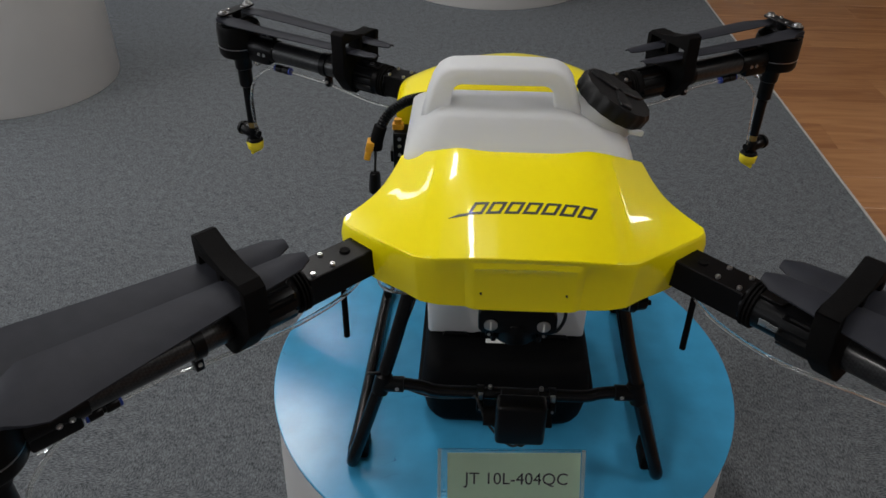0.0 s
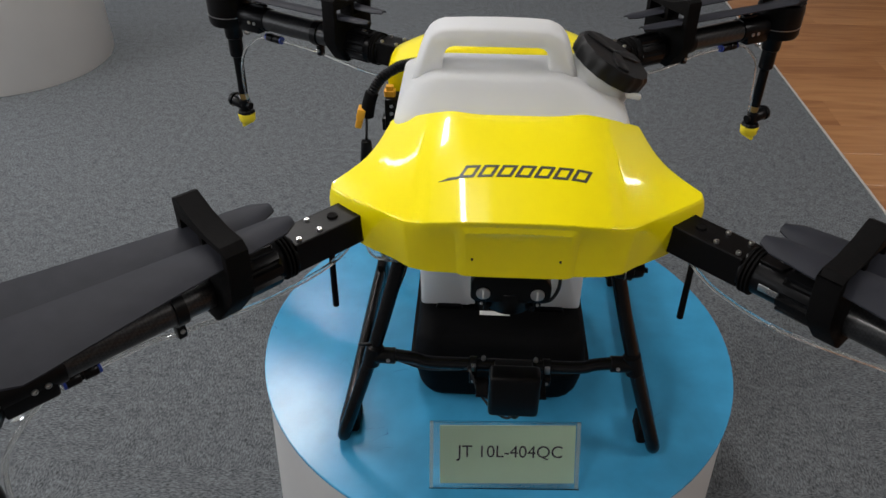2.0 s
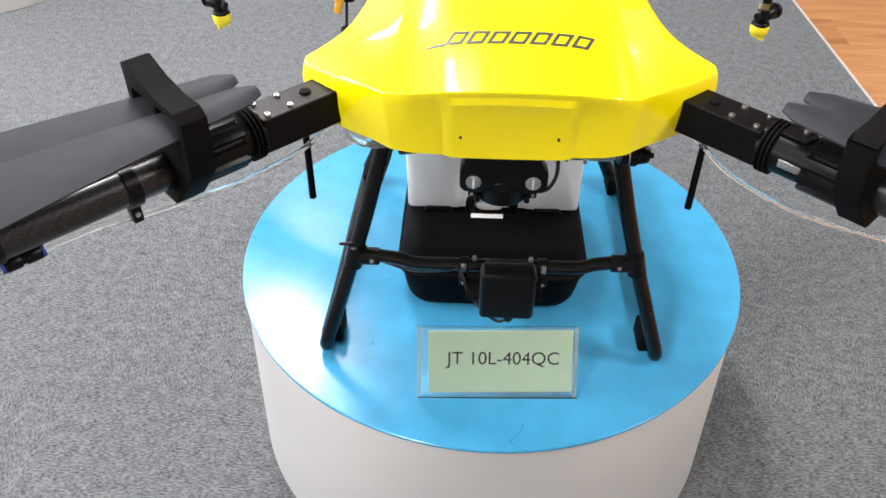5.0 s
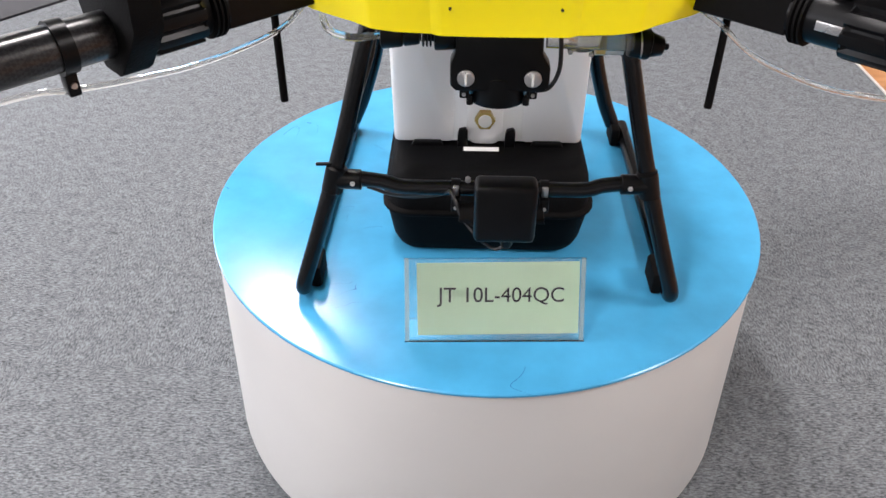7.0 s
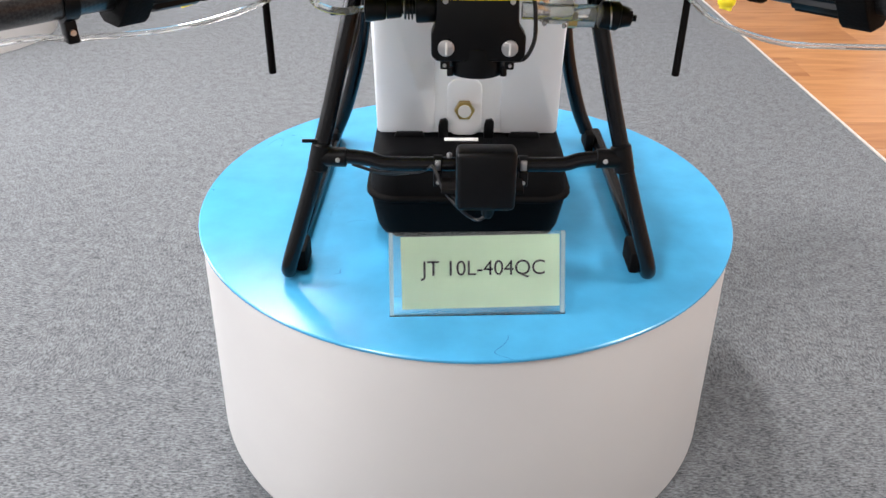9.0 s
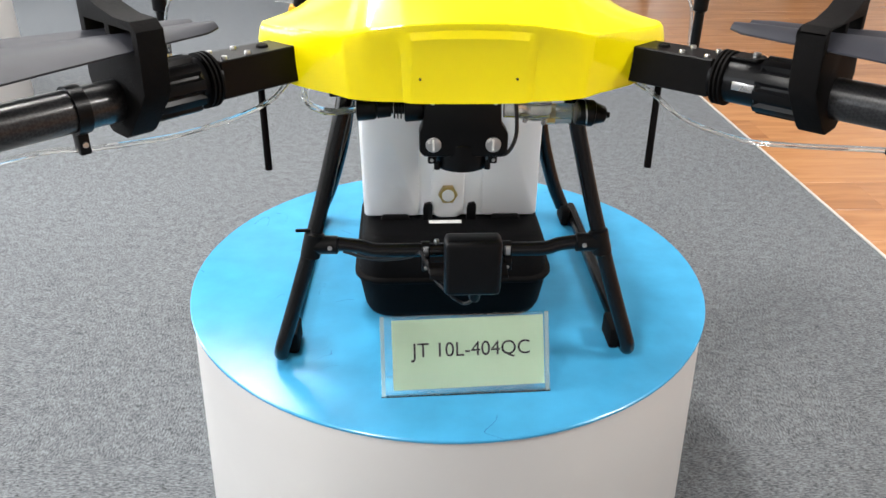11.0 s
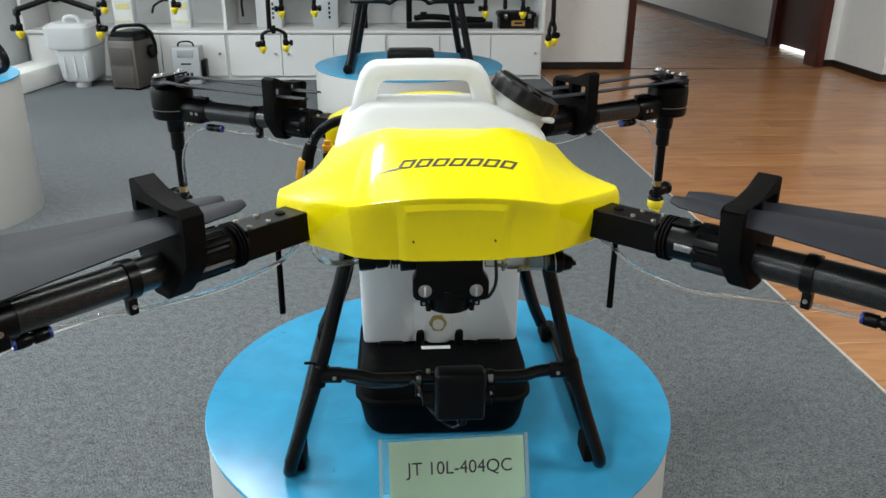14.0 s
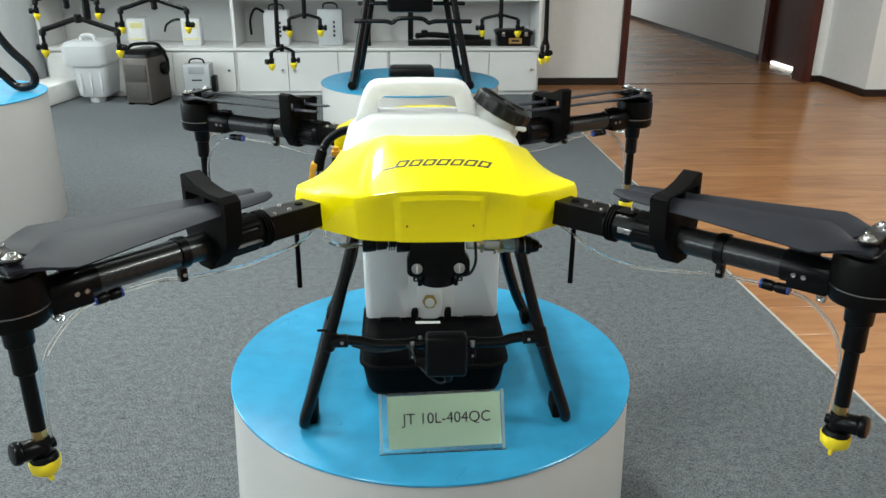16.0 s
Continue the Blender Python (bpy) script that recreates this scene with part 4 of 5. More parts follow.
bar = part("cross_bar", tube([(X0 - 0.15, -0.187, 0.4975), (X0 - 0.12, -0.188, 0.494), (X0 - 0.1, -0.19, 0.4895), (X0 - 0.05, -0.19, 0.489), (X0 + 0.05, -0.19, 0.489), (X0 + 0.1, -0.19, 0.4895), (X0 + 0.12, -0.188, 0.494), (X0 + 0.15, -0.187, 0.4975)], 0.0085, 16, 5), TUBE_BLACK, drone, "black tube cross bar")
for x in (-0.037, 0.06):
    bm = lathe([(0.0085, -0.005), (0.0105, -0.005), (0.0105, 0.005), (0.0085, 0.005)], (x, -0.19, 0.489), 20, Matrix.Rotation(radians(90), 4, "Y"))
    box(x - 0.005, x + 0.005, -0.207, -0.197, 0.468, 0.485, 0.0015, bm=bm)
    part("clamp", bm, BLACK, bar)
    part("clamp_screw", box(x - 0.0035, x + 0.0035, -0.2025, -0.199, 0.486, 0.4985, 0.001, bm=box(x - 0.002, x + 0.0045, -0.2035, -0.2, 0.479, 0.484, 0.001)), STEEL, bar, "bright steel clamp screw")
    part("bolt", bolt((x, -0.207, 0.474), (0, -1, 0), 0.0022, 0.0015), STEEL, bar)
for x in (-0.024, 0.045):
    part("bolt", bolt((x, -0.19, 0.4975), (0, 0, 1), 0.003, 0.005), STEEL, bar)
radar = part("ground_radar", box(-0.0175, 0.0465, -0.262, -0.234, 0.4665, 0.536, 0.006, 3), BLACK, drone, "small black square ground radar")
part("radar_bracket", box(-0.033, 0.058, -0.236, -0.205, 0.474, 0.48, 0.001, bm=box(-0.01, 0.04, -0.235, -0.2, 0.48, 0.51, 0.003)), ANODISED, radar)
part("radar_gland", lathe([(0.004, -0.016), (0.0065, -0.012), (0.0075, 0.0)], (0.018, -0.247, 0.468), 14), BLACK, radar)
part("radar_cable", tube([(0.018, -0.247, 0.455), (0.006, -0.245, 0.4475), (-0.012, -0.238, 0.457), (-0.03, -0.222, 0.472), (-0.042, -0.205, 0.492), (-0.05, -0.195, 0.486), (-0.1, -0.192, 0.479), (-0.135, -0.188, 0.487)], 0.0019, 8, 7), CABLE, radar, "thin black cable")
part("radar_cable", tube([(-0.01, -0.235, 0.465), (-0.03, -0.22, 0.47), (-0.036, -0.212, 0.485), (-0.044, -0.2, 0.49), (-0.06, -0.193, 0.48), (-0.1, -0.19, 0.4765), (-0.14, -0.186, 0.49)], 0.0016, 8, 7), CABLE, radar, "thin black cable")
part("leg_cable", tube([(-0.12, -0.15, 0.69), (-0.123, -0.157, 0.64), (-0.135, -0.166, 0.6), (-0.146, -0.172, 0.57)], 0.002, 8, 6), CABLE, drone, "thin black cable")
part("cable_tie", tube([(-0.168, -0.187, 0.5155), (-0.189, -0.19, 0.5165)], 0.0022, 8, 2), BLACK, drone)

# pump and sensor block under the cover
bm = prism([(-0.0445, 0.622), (-0.039, 0.616), (0.047, 0.616), (0.0525, 0.622), (0.0525, 0.643), (0.0445, 0.655), (0.043, 0.69), (-0.0385, 0.69), (-0.04, 0.655), (-0.0445, 0.645)], 0, 0.02, 0.003, 2, m=Matrix.Translation((0, -0.193, 0)) @ Matrix.Rotation(radians(90), 4, "X"))
pump = part("sensor_block", bm, BLACK, drone, "black sensor block with two round lenses")
part("pump_body", lathe([(0.03, 0), (0.0315, 0.003), (0.0315, 0.03), (0.028, 0.034)], (0.0035, -0.183, 0.598), 32, bm=box(-0.035, 0.042, -0.2, -0.13, 0.612, 0.69, 0.005)), BLACK, pump)
for sx in (-1, 1):
    bm = box(0.0035 + sx * 0.0335 - 0.005, 0.0035 + sx * 0.0335 + 0.005, -0.208, -0.198, 0.606, 0.617, 0.002)
    rod((0.0035 + sx * 0.028, -0.204, 0.599), (0.0035 + sx * 0.028, -0.204, 0.608), 0.0035, seg=12, bm=bm)
    part("mounting_lug", bm, BLACK, pump)
for sx in (-1, 1):
    c = Vector((0.0035 + sx * 0.0325, -0.2125, 0.631))
    part("lens", lathe([(0.0075, 0), (0.0085, 0.0008), (0.0085, 0.0024), (0.007, 0.003)], c, 24, Matrix.Rotation(radians(90), 4, "X")), STEEL, pump, "bright round lens")
    part("lens_bar", box(c.x - 0.0012, c.x + 0.0012, c.y - 0.0042, c.y - 0.002, c.z - 0.0065, c.z + 0.0065, 0.0004), FOAM, pump)
    part("bolt", bolt((0.0035 + sx * 0.034, -0.208, 0.611), (0, -1, 0), 0.002, 0.0015), STEEL, pump)
for x in (-0.03, 0.037):
    part("bolt", bolt((x, -0.213, 0.678), (0, -1, 0), 0.0028, 0.0015), STEEL, pump)
part("pump_cable", tube([(0.048, -0.2, 0.687), (0.058, -0.205, 0.68), (0.0615, -0.206, 0.655), (0.061, -0.206, 0.635), (0.053, -0.207, 0.619), (0.04, -0.208, 0.616)], 0.0022, 8, 7), CABLE, pump, "thin black cable")
# fittings each side
FZ = 0.666
bm = rod((-0.036, -0.19, FZ + 0.002), (-0.06, -0.19, FZ + 0.002), 0.0165, 0.018, 18, 0.002)
for x in (-0.063, -0.0665, -0.07):
    rod((x, -0.19, FZ), (x - 0.0014, -0.19, FZ), 0.0125, seg=16, bm=bm)
rod((-0.058, -0.19, FZ), (-0.088, -0.19, FZ), 0.0075, seg=14, bm=bm)
rod((-0.074, -0.19, FZ), (-0.09, -0.19, FZ), 0.0105, 0.0125, 16, 0.002, bm=bm)
rod((-0.09, -0.19, FZ), (-0.112, -0.19, FZ), 0.013, 0.0155, 16, 0.003, bm=bm)
part("hose_fitting", bm, BLACK, drone, "black hose fittings in a row")
part("spring_washer", lathe([(0.008, -0.0006), (0.0122, -0.0006), (0.0122, 0.0006), (0.008, 0.0006)], (-0.0715, -0.19, FZ), 18, Matrix.Rotation(radians(90), 4, "Y")), STEEL, drone)
bm = rod((0.128, -0.19, FZ - 0.006), (0.148, -0.19, FZ - 0.008), 0.0135, 0.015, 16, 0.002)
rod((0.148, -0.19, FZ - 0.008), (0.161, -0.19, FZ - 0.0095), 0.0125, 0.009, 10, 0.001, bm=bm)
rod((0.161, -0.19, FZ - 0.0095), (0.166, -0.19, FZ - 0.01), 0.0035, seg=10, bm=bm)
part("hose_fitting", bm, BLACK, drone, "black knurled valve knob")
part("knob_ring", lathe([(0.0135, -0.0007), (0.0149, -0.0007), (0.0149, 0.0007), (0.0135, 0.0007)], (0.138, -0.19, FZ - 0.007), 20, Matrix.Rotation(radians(86), 4, "Y")), STEEL, drone)
filt = part("water_filter", rod((0.048, -0.197, FZ - 0.001), (0.13, -0.197, FZ - 0.0035), 0.0085, seg=20, bm=lathe([(0.016, -0.017), (0.02, -0.01), (0.02, 0.008), (0.012, 0.014)], (0.083, -0.18, FZ + 0.002), 20)), CLEAR, drone, "clear water filter")
part("brass_joint", rod((0.097, -0.186, FZ - 0.0135), (0.106, -0.186, FZ - 0.0135), 0.008, seg=6), BRASS, filt, "brass joint")
part("pale_joint", rod((0.106, -0.186, FZ - 0.0135), (0.124, -0.186, FZ - 0.0138), 0.0068, seg=16), FROST, filt)
for x, z in ((0.0715, -0.014), (0.092, -0.0165), (0.096, 0.008), (0.067, 0.006)):
    part("bolt", bolt((x, -0.196, FZ + z), (0, -1, 0), 0.0026, 0.0016), STEEL, filt)
part("supply_hose", tube([(-0.11, -0.19, FZ - 0.002), (-0.138, -0.193, FZ - 0.004), (-0.16, -0.194, FZ + 0.003), (-0.167, -0.188, FZ + 0.016), (-0.157, -0.178, 0.692), (-0.14, -0.165, 0.697)], 0.0038, 10, 6), CLEAR, drone, "clear flexible hose")
part("supply_hose", tube([(0.118, -0.19, 0.684), (0.05, -0.205, 0.684), (0.0, -0.2, 0.688)], 0.0034, 10, 5), CLEAR, drone, "clear flexible hose")
part("clip_band", tube([(-0.148, -0.184, 0.658), (-0.13, -0.182, 0.659)], 0.003, 8, 2), BLACK, drone)

# power lead beside the tank
lead = part("power_lead", tube([(-0.105, 0.132, 0.772), (-0.128, 0.13, 0.773), (-0.146, 0.13, 0.771), (-0.165, 0.12, 0.767), (-0.185, 0.11, 0.754), (-0.198, 0.1, 0.732), (-0.204, 0.1, 0.707)], 0.0085, 12, 14, rings=True), BLACK, drone, "black corrugated power lead")
part("lead_sleeve", tube([(-0.196, 0.102, 0.738), (-0.201, 0.1, 0.722), (-0.2045, 0.1, 0.702)], 0.01, 12, 4), RUBBER, lead)
PLUG = Matrix.Translation((-0.2145, 0.098, 0.7)) @ Matrix.Rotation(radians(14), 4, "Y")
bm = box(-0.006, 0.006, -0.009, 0.009, 0.0, 0.0165, 0.002, m=PLUG)
box(-0.005, 0.005, -0.0075, 0.0075, -0.016, 0.001, 0.0025, m=PLUG, bm=bm)
part("lead_plug", bm, ORANGE, lead, "amber battery plug")
part("spark_lead", tube([(-0.205, 0.098, 0.705), (-0.2045, 0.088, 0.69), (-0.205, 0.08, 0.672)], 0.002, 8, 5), BLACK, lead)
part("lead_socket", rod((-0.205, 0.08, 0.672), (-0.206, 0.08, 0.637), 0.0078, 0.01, 14, 0.003), BLACK, lead)
bm = box(-0.18, -0.155, 0.112, 0.145, 0.655, 0.722, 0.003)
box(-0.185, -0.16, 0.115, 0.135, 0.67, 0.69, 0.002, bm=bm)
plug = part("battery_socket", bm, BLACK, drone, "black battery socket with amber plug")
part("socket_contact", prism(rounded_rect(-0.0085, 0.0085, -0.007, 0.007, 0.003), 0, 0.009, 0.001, 1, m=Matrix.Translation((-0.173, 0.129, 0.7215))), ORANGE, plug)
part("socket_contact", prism(rounded_rect(-0.0055, 0.0055, -0.0045, 0.0045, 0.002), 0.009, 0.016, 0.001, 1, m=Matrix.Translation((-0.173, 0.129, 0.7215))), ORANGE, plug)
for z in (0.712, 0.7, 0.685):
    part("bolt", bolt((-0.17, 0.112, z), (0, -1, 0), 0.0028, 0.0015), STEEL, plug)
# bracket that carries the socket
part("socket_bracket", box(-0.165, -0.12, 0.12, 0.142, 0.676, 0.69, 0.002), ANODISED, plug)

# ---- name sign ----
sign = thing("table_sign", (0.01, -0.26, TOP), "clear acrylic stand with pale green model card", "sign")
SM = Matrix.Translation((0.0098, -0.2735, TOP + 0.001)) @ Matrix.Rotation(radians(2.2), 4, "Z") @ Matrix.Rotation(radians(-25), 4, "X")
holder = part("front_plate", box(-0.1015, 0.1015, -0.003, -0.0018, 0, 0.096, m=SM), ACRYLIC, sign, "clear acrylic front")
part("back_plate", box(-0.1015, 0.1015, 0.0015, 0.0027, 0, 0.096, m=SM), ACRYLIC, sign, "clear acrylic back")
for x in (-0.1005, 0.096):
    part("edge_strip", box(x, x + 0.0045, -0.0012, 0.0012, 0.001, 0.096, m=SM), FROST, sign, smooth=0)
part("base_lip", box(-0.1015, 0.1015, -0.003, 0.035, 0.0, 0.003, m=Matrix.Translation((0.0098, -0.272, TOP + 0.0005)) @ Matrix.Rotation(radians(2.2), 4, "Z")), ACRYLIC, sign, smooth=0)
for pane in [ob for ob in sign.children if ob.name.split(".")[0] in ("back_plate", "base_lip", "edge_strip")]:
    pane.visible_shadow = False
card = part("card", box(-0.0865, 0.095, -0.0006, 0.0006, 0.008, 0.0915, m=SM @ Matrix.Rotation(radians(-0.5), 4, "Y")), PAPER, sign, "pale green paper card", smooth=0)
txt = bpy.data.curves.new("card_text", "FONT")
txt.body, txt.size, txt.align_x, txt.align_y, txt.extrude, txt.offset = "JT 10L-404QC", 0.0245, "CENTER", "CENTER", 0.0001, 0.0
tmp = bpy.data.objects.new("card_text_tmp", txt)
scene.collection.objects.link(tmp)
dg = bpy.context.evaluated_depsgraph_get()
me = bpy.data.meshes.new_from_object(tmp.evaluated_get(dg))
bpy.data.objects.remove(tmp)
bm = bmesh.new()
bm.from_mesh(me)
bm.transform(SM @ Matrix.Translation((0.0075, -0.0012, 0.0535)) @ Matrix.Rotation(radians(90), 4, "X") @ Matrix.Scale(0.97, 4, (1, 0, 0)))
part("card_writing", bm, INK, card, "dark printed model number", smooth=0)

# ---- back cabinets ----
CY = 4.73


def cabinet(x0, x1, doors):
    ob = thing("low_cabinet", ((x0 + x1) / 2, (CY + WALL_Y) / 2, 0), "white laminate low cupboard with closed doors", "cabinet", "low cabinets along the wall")
    part("carcass", box(x0, x1, CY + 0.02, WALL_Y - 0.004, 0.0, 0.332), CABINET, ob, smooth=0)
    w = (x1 - x0 - 0.02) / doors
    for k in range(doors):
        d = part("door", box(x0 + 0.01 + k * w + 0.003, x0 + 0.01 + (k + 1) * w - 0.003, CY, CY + 0.018, 0.03, 0.322, 0.002, 1), CABINET, ob, smooth=0)
        hx = x0 + 0.01 + (k + 1) * w - 0.045 if k % 2 == 0 else x0 + 0.01 + k * w + 0.045
        part("knob", rod((hx, CY, 0.19), (hx, CY - 0.014, 0.19), 0.01, seg=14), STEEL, d)
    return ob


for x0, x1, n in ((-2.66, -1.27, 3), (-1.268, -0.127, 3), (-0.125, 1.015, 3)):
    cabinet(x0, x1, n)
top = thing("cabinet_shelving", (-0.8, CY, 0.33), "white laminate worktop and open shelving over the cupboards", "shelving")
part("worktop", box(-2.68, 1.02, CY - 0.006, WALL_Y - 0.004, 0.334, 0.354, 0.002), CABINET, top, smooth=0)
for x in (-2.68, -1.28, 0.998):
    part("upright", box(x, x + 0.022, CY, WALL_Y - 0.004, 0.356, 2.2), CABINET, top, smooth=0)
for z in (0.695, 1.09, 1.49):
    part("shelf", box(-2.655, 0.996, CY, WALL_Y - 0.004, z, z + 0.022), CABINET, top, smooth=0)
part("back_board", box(-2.655, 0.996, WALL_Y - 0.012, WALL_Y - 0.006, 0.356, 2.2), CABINET, top, smooth=0)


def charger(x, y, z, s=1.0):
    ob = thing("charger_unit", (x, y, z), "white charger with pale yellow front label on the shelf", "charger", "chargers on the shelf")
    part("body", box(x - 0.07, x + 0.07, y - 0.05, y + 0.05, z, z + 0.2, 0.008), HDPE, ob)
    part("front_label", box(x - 0.055, x + 0.055, y - 0.053, y - 0.0505, z + 0.04, z + 0.18, 0.001), CABINET, ob)
    part("label_band", box(x - 0.045, x + 0.05, y - 0.0555, y - 0.0535, z + 0.13, z + 0.17), BAND, ob, "pale yellow band", smooth=0)
    part("label_band", box(x - 0.055, x + 0.055, y - 0.0555, y - 0.0535, z + 0.045, z + 0.056), BAND, ob, smooth=0)
    return ob


charger(-2.01, 4.9, 0.354)
charger(-1.61, 4.9, 0.354)
solid("charger_lead", tube([(-1.66, 4.88, 0.54), (-1.72, 4.86, 0.545), (-1.78, 4.84, 0.51), (-1.8, 4.84, 0.46)], 0.008, 8, 6), BLACK, "black plug lead of a charger on the shelf", "cable")


def metal_case(x, y, z, w, h, tall_label, mat):
    ob = thing("battery_case", (x, y, z), tall_label, "case")
    part("body", box(x - w / 2, x + w / 2, y - 0.06, y + 0.06, z, z + h, 0.008), mat, ob)
    part("handle", tube([(x - w * 0.3, y, z + h - 0.002), (x - w * 0.25, y, z + h + 0.03), (x, y, z + h + 0.04), (x + w * 0.25, y, z + h + 0.03), (x + w * 0.3, y, z + h - 0.002)], 0.006, 8, 5), BLACK, ob)
    for k in range(4):
        part("printed_bar", box(x + w * 0.12, x + w * 0.2, y - 0.0625, y - 0.0605, z + h * (0.25 + 0.12 * k), z + h * (0.32 + 0.12 * k)), INK, ob, smooth=0)
    return ob


metal_case(-0.57, 4.92, 0.354, 0.185, 0.27, "pale grey metal case with dark print on the shelf", SILVER)
metal_case(-0.976, 4.92, 0.354, 0.185, 0.26, "white battery case with black lead on the shelf", HDPE)
solid("battery_lead", tube([(-1.06, 4.86, 0.6), (-1.12, 4.85, 0.625), (-1.16, 4.84, 0.55), (-1.16, 4.84, 0.44)], 0.009, 8, 6), BLACK, "black plug lead beside a battery case", "cable")

tb = thing("toolbox", (0.83, 4.9, 0.354), "black plastic toolbox with steel latches on the shelf", "toolbox")
part("body", loft([(0.354, 0.705, 0.96, 4.83, 4.98, 0.012), (0.44, 0.7, 0.965, 4.825, 4.985, 0.012)]), BLACK, tb)
part("cover", loft([(0.441, 0.69, 0.975, 4.815, 4.995, 0.012), (0.465, 0.69, 0.975, 4.815, 4.995, 0.012), (0.475, 0.715, 0.95, 4.84, 4.97, 0.01)]), BLACK, tb)
for x in (0.745, 0.92):
    part("latch", box(x - 0.012, x + 0.012, 4.806, 4.816, 0.43, 0.462, 0.002), STEEL, tb)
part("label_frame", box(0.79, 0.89, 4.821, 4.8245, 0.375, 0.415), BRASS, tb, smooth=0)
part("label_bar", box(0.81, 0.87, 4.8185, 4.8205, 0.388, 0.402), INK, tb, smooth=0)

rack = thing("tool_stand", (0.35, 4.9, 0.354), "black metal tool lying on an angled stand on the shelf", "tool")
part("upright_post", box(0.018, 0.06, 4.86, 4.9, 0.354, 0.75, 0.003), BLACK, rack)
part("base_rail", box(0.02, 0.655, 4.84, 4.9, 0.354, 0.4, 0.004), BLACK, rack)
part("tool_body", tube([(0.08, 4.88, 0.425), (0.2, 4.88, 0.435), (0.4, 4.88, 0.42), (0.6, 4.88, 0.41)], 0.022, 10, 4), BLACK, rack)
part("tool_grip", box(0.12, 0.17, 4.86, 4.9, 0.43, 0.47, 0.006), BLACK, rack)
part("tool_sight", box(0.57, 0.585, 4.87, 4.89, 0.4, 0.435, 0.002), BLACK, rack)
solid("wall_post", box(-0.325, -0.265, 4.84, 4.88, 0.354, 0.65, 0.003), BLACK, "black square post standing on the worktop", "post")

# ---- floor things near the cabinets ----
gen = thing("generator", (-1.83, 4.22, 0), "brown-grey portable generator with grille on the carpet", "generator")
GM = Matrix.Translation((-1.87, 4.5, 0)) @ Matrix.Rotation(radians(-14), 4, "Z")
part("body", box(-0.1, 0.1, -0.13, 0.15, 0.012, 0.33, 0.012, m=GM), GREY_METAL, gen)
for z0, z1 in ((0.04, 0.15), (0.17, 0.28)):
    part("grille", box(-0.078, 0.078, -0.136, -0.131, z0, z1, 0.002, m=GM), material("grille_mesh", (0.055, 0.05, 0.046), 0.6, scale=900, vary=0.4, bump=0.6), gen)
bm = loft([(0.331, -0.099, 0.099, -0.12, 0.15, 0.02), (0.35, -0.1, 0.1, -0.115, 0.15, 0.025), (0.37, -0.09, 0.092, -0.09, 0.14, 0.03), (0.38, -0.07, 0.075, -0.06, 0.12, 0.03)])
bm.transform(GM)
part("top_cover", bm, BLACK, gen)
bm = tube([(-0.09, -0.1, 0.33), (-0.07, -0.04, 0.4), (0.02, 0.0, 0.415), (0.09, 0.05, 0.4), (0.13, 0.08, 0.3), (0.125, 0.08, 0.22)], 0.012, 10, 6)
bm.transform(GM)
part("carry_handle", bm, BLACK, gen)
part("side_knob", rod(GM @ Vector((0.1, 0.06, 0.24)), GM @ Vector((0.135, 0.06, 0.24)), 0.045, seg=18, bevel=0.006), BLACK, gen)
for x in (-0.08, 0.08):
    part("foot", box(x - 0.015, x + 0.015, -0.12, 0.14, 0.0005, 0.013, m=GM), RUBBER, gen)

pc = thing("portable_charger", (-1.525, 4.62, 0), "pale grey upright power case with black handle on the carpet", "case")
part("body", box(-1.625, -1.435, 4.56, 4.7, 0.0005, 0.26, 0.01), SILVER, pc)
part("handle", tube([(-1.585, 4.6, 0.255), (-1.575, 4.6, 0.285), (-1.525, 4.6, 0.295), (-1.485, 4.6, 0.285), (-1.475, 4.6, 0.255)], 0.006, 8, 5), BLACK, pc)
part("pocket", box(-1.585, -1.475, 4.552, 4.5605, 0.19, 0.24, 0.002), material("grey_pocket", (0.3, 0.31, 0.33), 0.6), pc)
for x in (-1.565, -1.535, -1.505):
    part("socket", box(x, x + 0.018, 4.552, 4.5605, 0.06, 0.085, 0.002), INK, pc)
part("printed_bar", box(-1.565, -1.495, 4.556, 4.5605, 0.14, 0.15), INK, pc, smooth=0)
part("side_handle", box(-1.435, -1.4, 4.58, 4.67, 0.05, 0.17, 0.01), BLACK, pc)

wt = thing("spare_tank", (-2.31, 4.57, 0), "white moulded spare tank standing on its neck on the carpet", "tank")
part("neck", lathe([(0.05, 0.0005), (0.055, 0.02), (0.05, 0.05)], (-2.24, 4.52, 0), 24), FROSTED, wt)
part("lower_body", loft([(0.045, -2.33, -2.15, 4.45, 4.72, 0.03), (0.06, -2.345, -2.14, 4.44, 4.73, 0.035), (0.23, -2.365, -2.125, 4.43, 4.74, 0.035), (0.265, -2.365, -2.125, 4.43, 4.74, 0.035)]), FROSTED, wt)
part("upper_body", loft([(0.266, -2.39, -2.13, 4.41, 4.74, 0.04), (0.285, -2.41, -2.115, 4.4, 4.745, 0.045), (0.405, -2.415, -2.11, 4.4, 4.745, 0.045), (0.43, -2.39, -2.13, 4.43, 4.72, 0.04)]), FROSTED, wt)
part("carry_handle", tube([(-2.32, 4.57, 0.425), (-2.31, 4.57, 0.455), (-2.27, 4.57, 0.465), (-2.23, 4.57, 0.455), (-2.22, 4.57, 0.425)], 0.014, 10, 5), FROSTED, wt)
for x in (-2.31, -2.24, -2.17):
    part("rib", box(x - 0.008, x + 0.008, 4.427, 4.435, 0.07, 0.22, 0.003), FROSTED, wt)
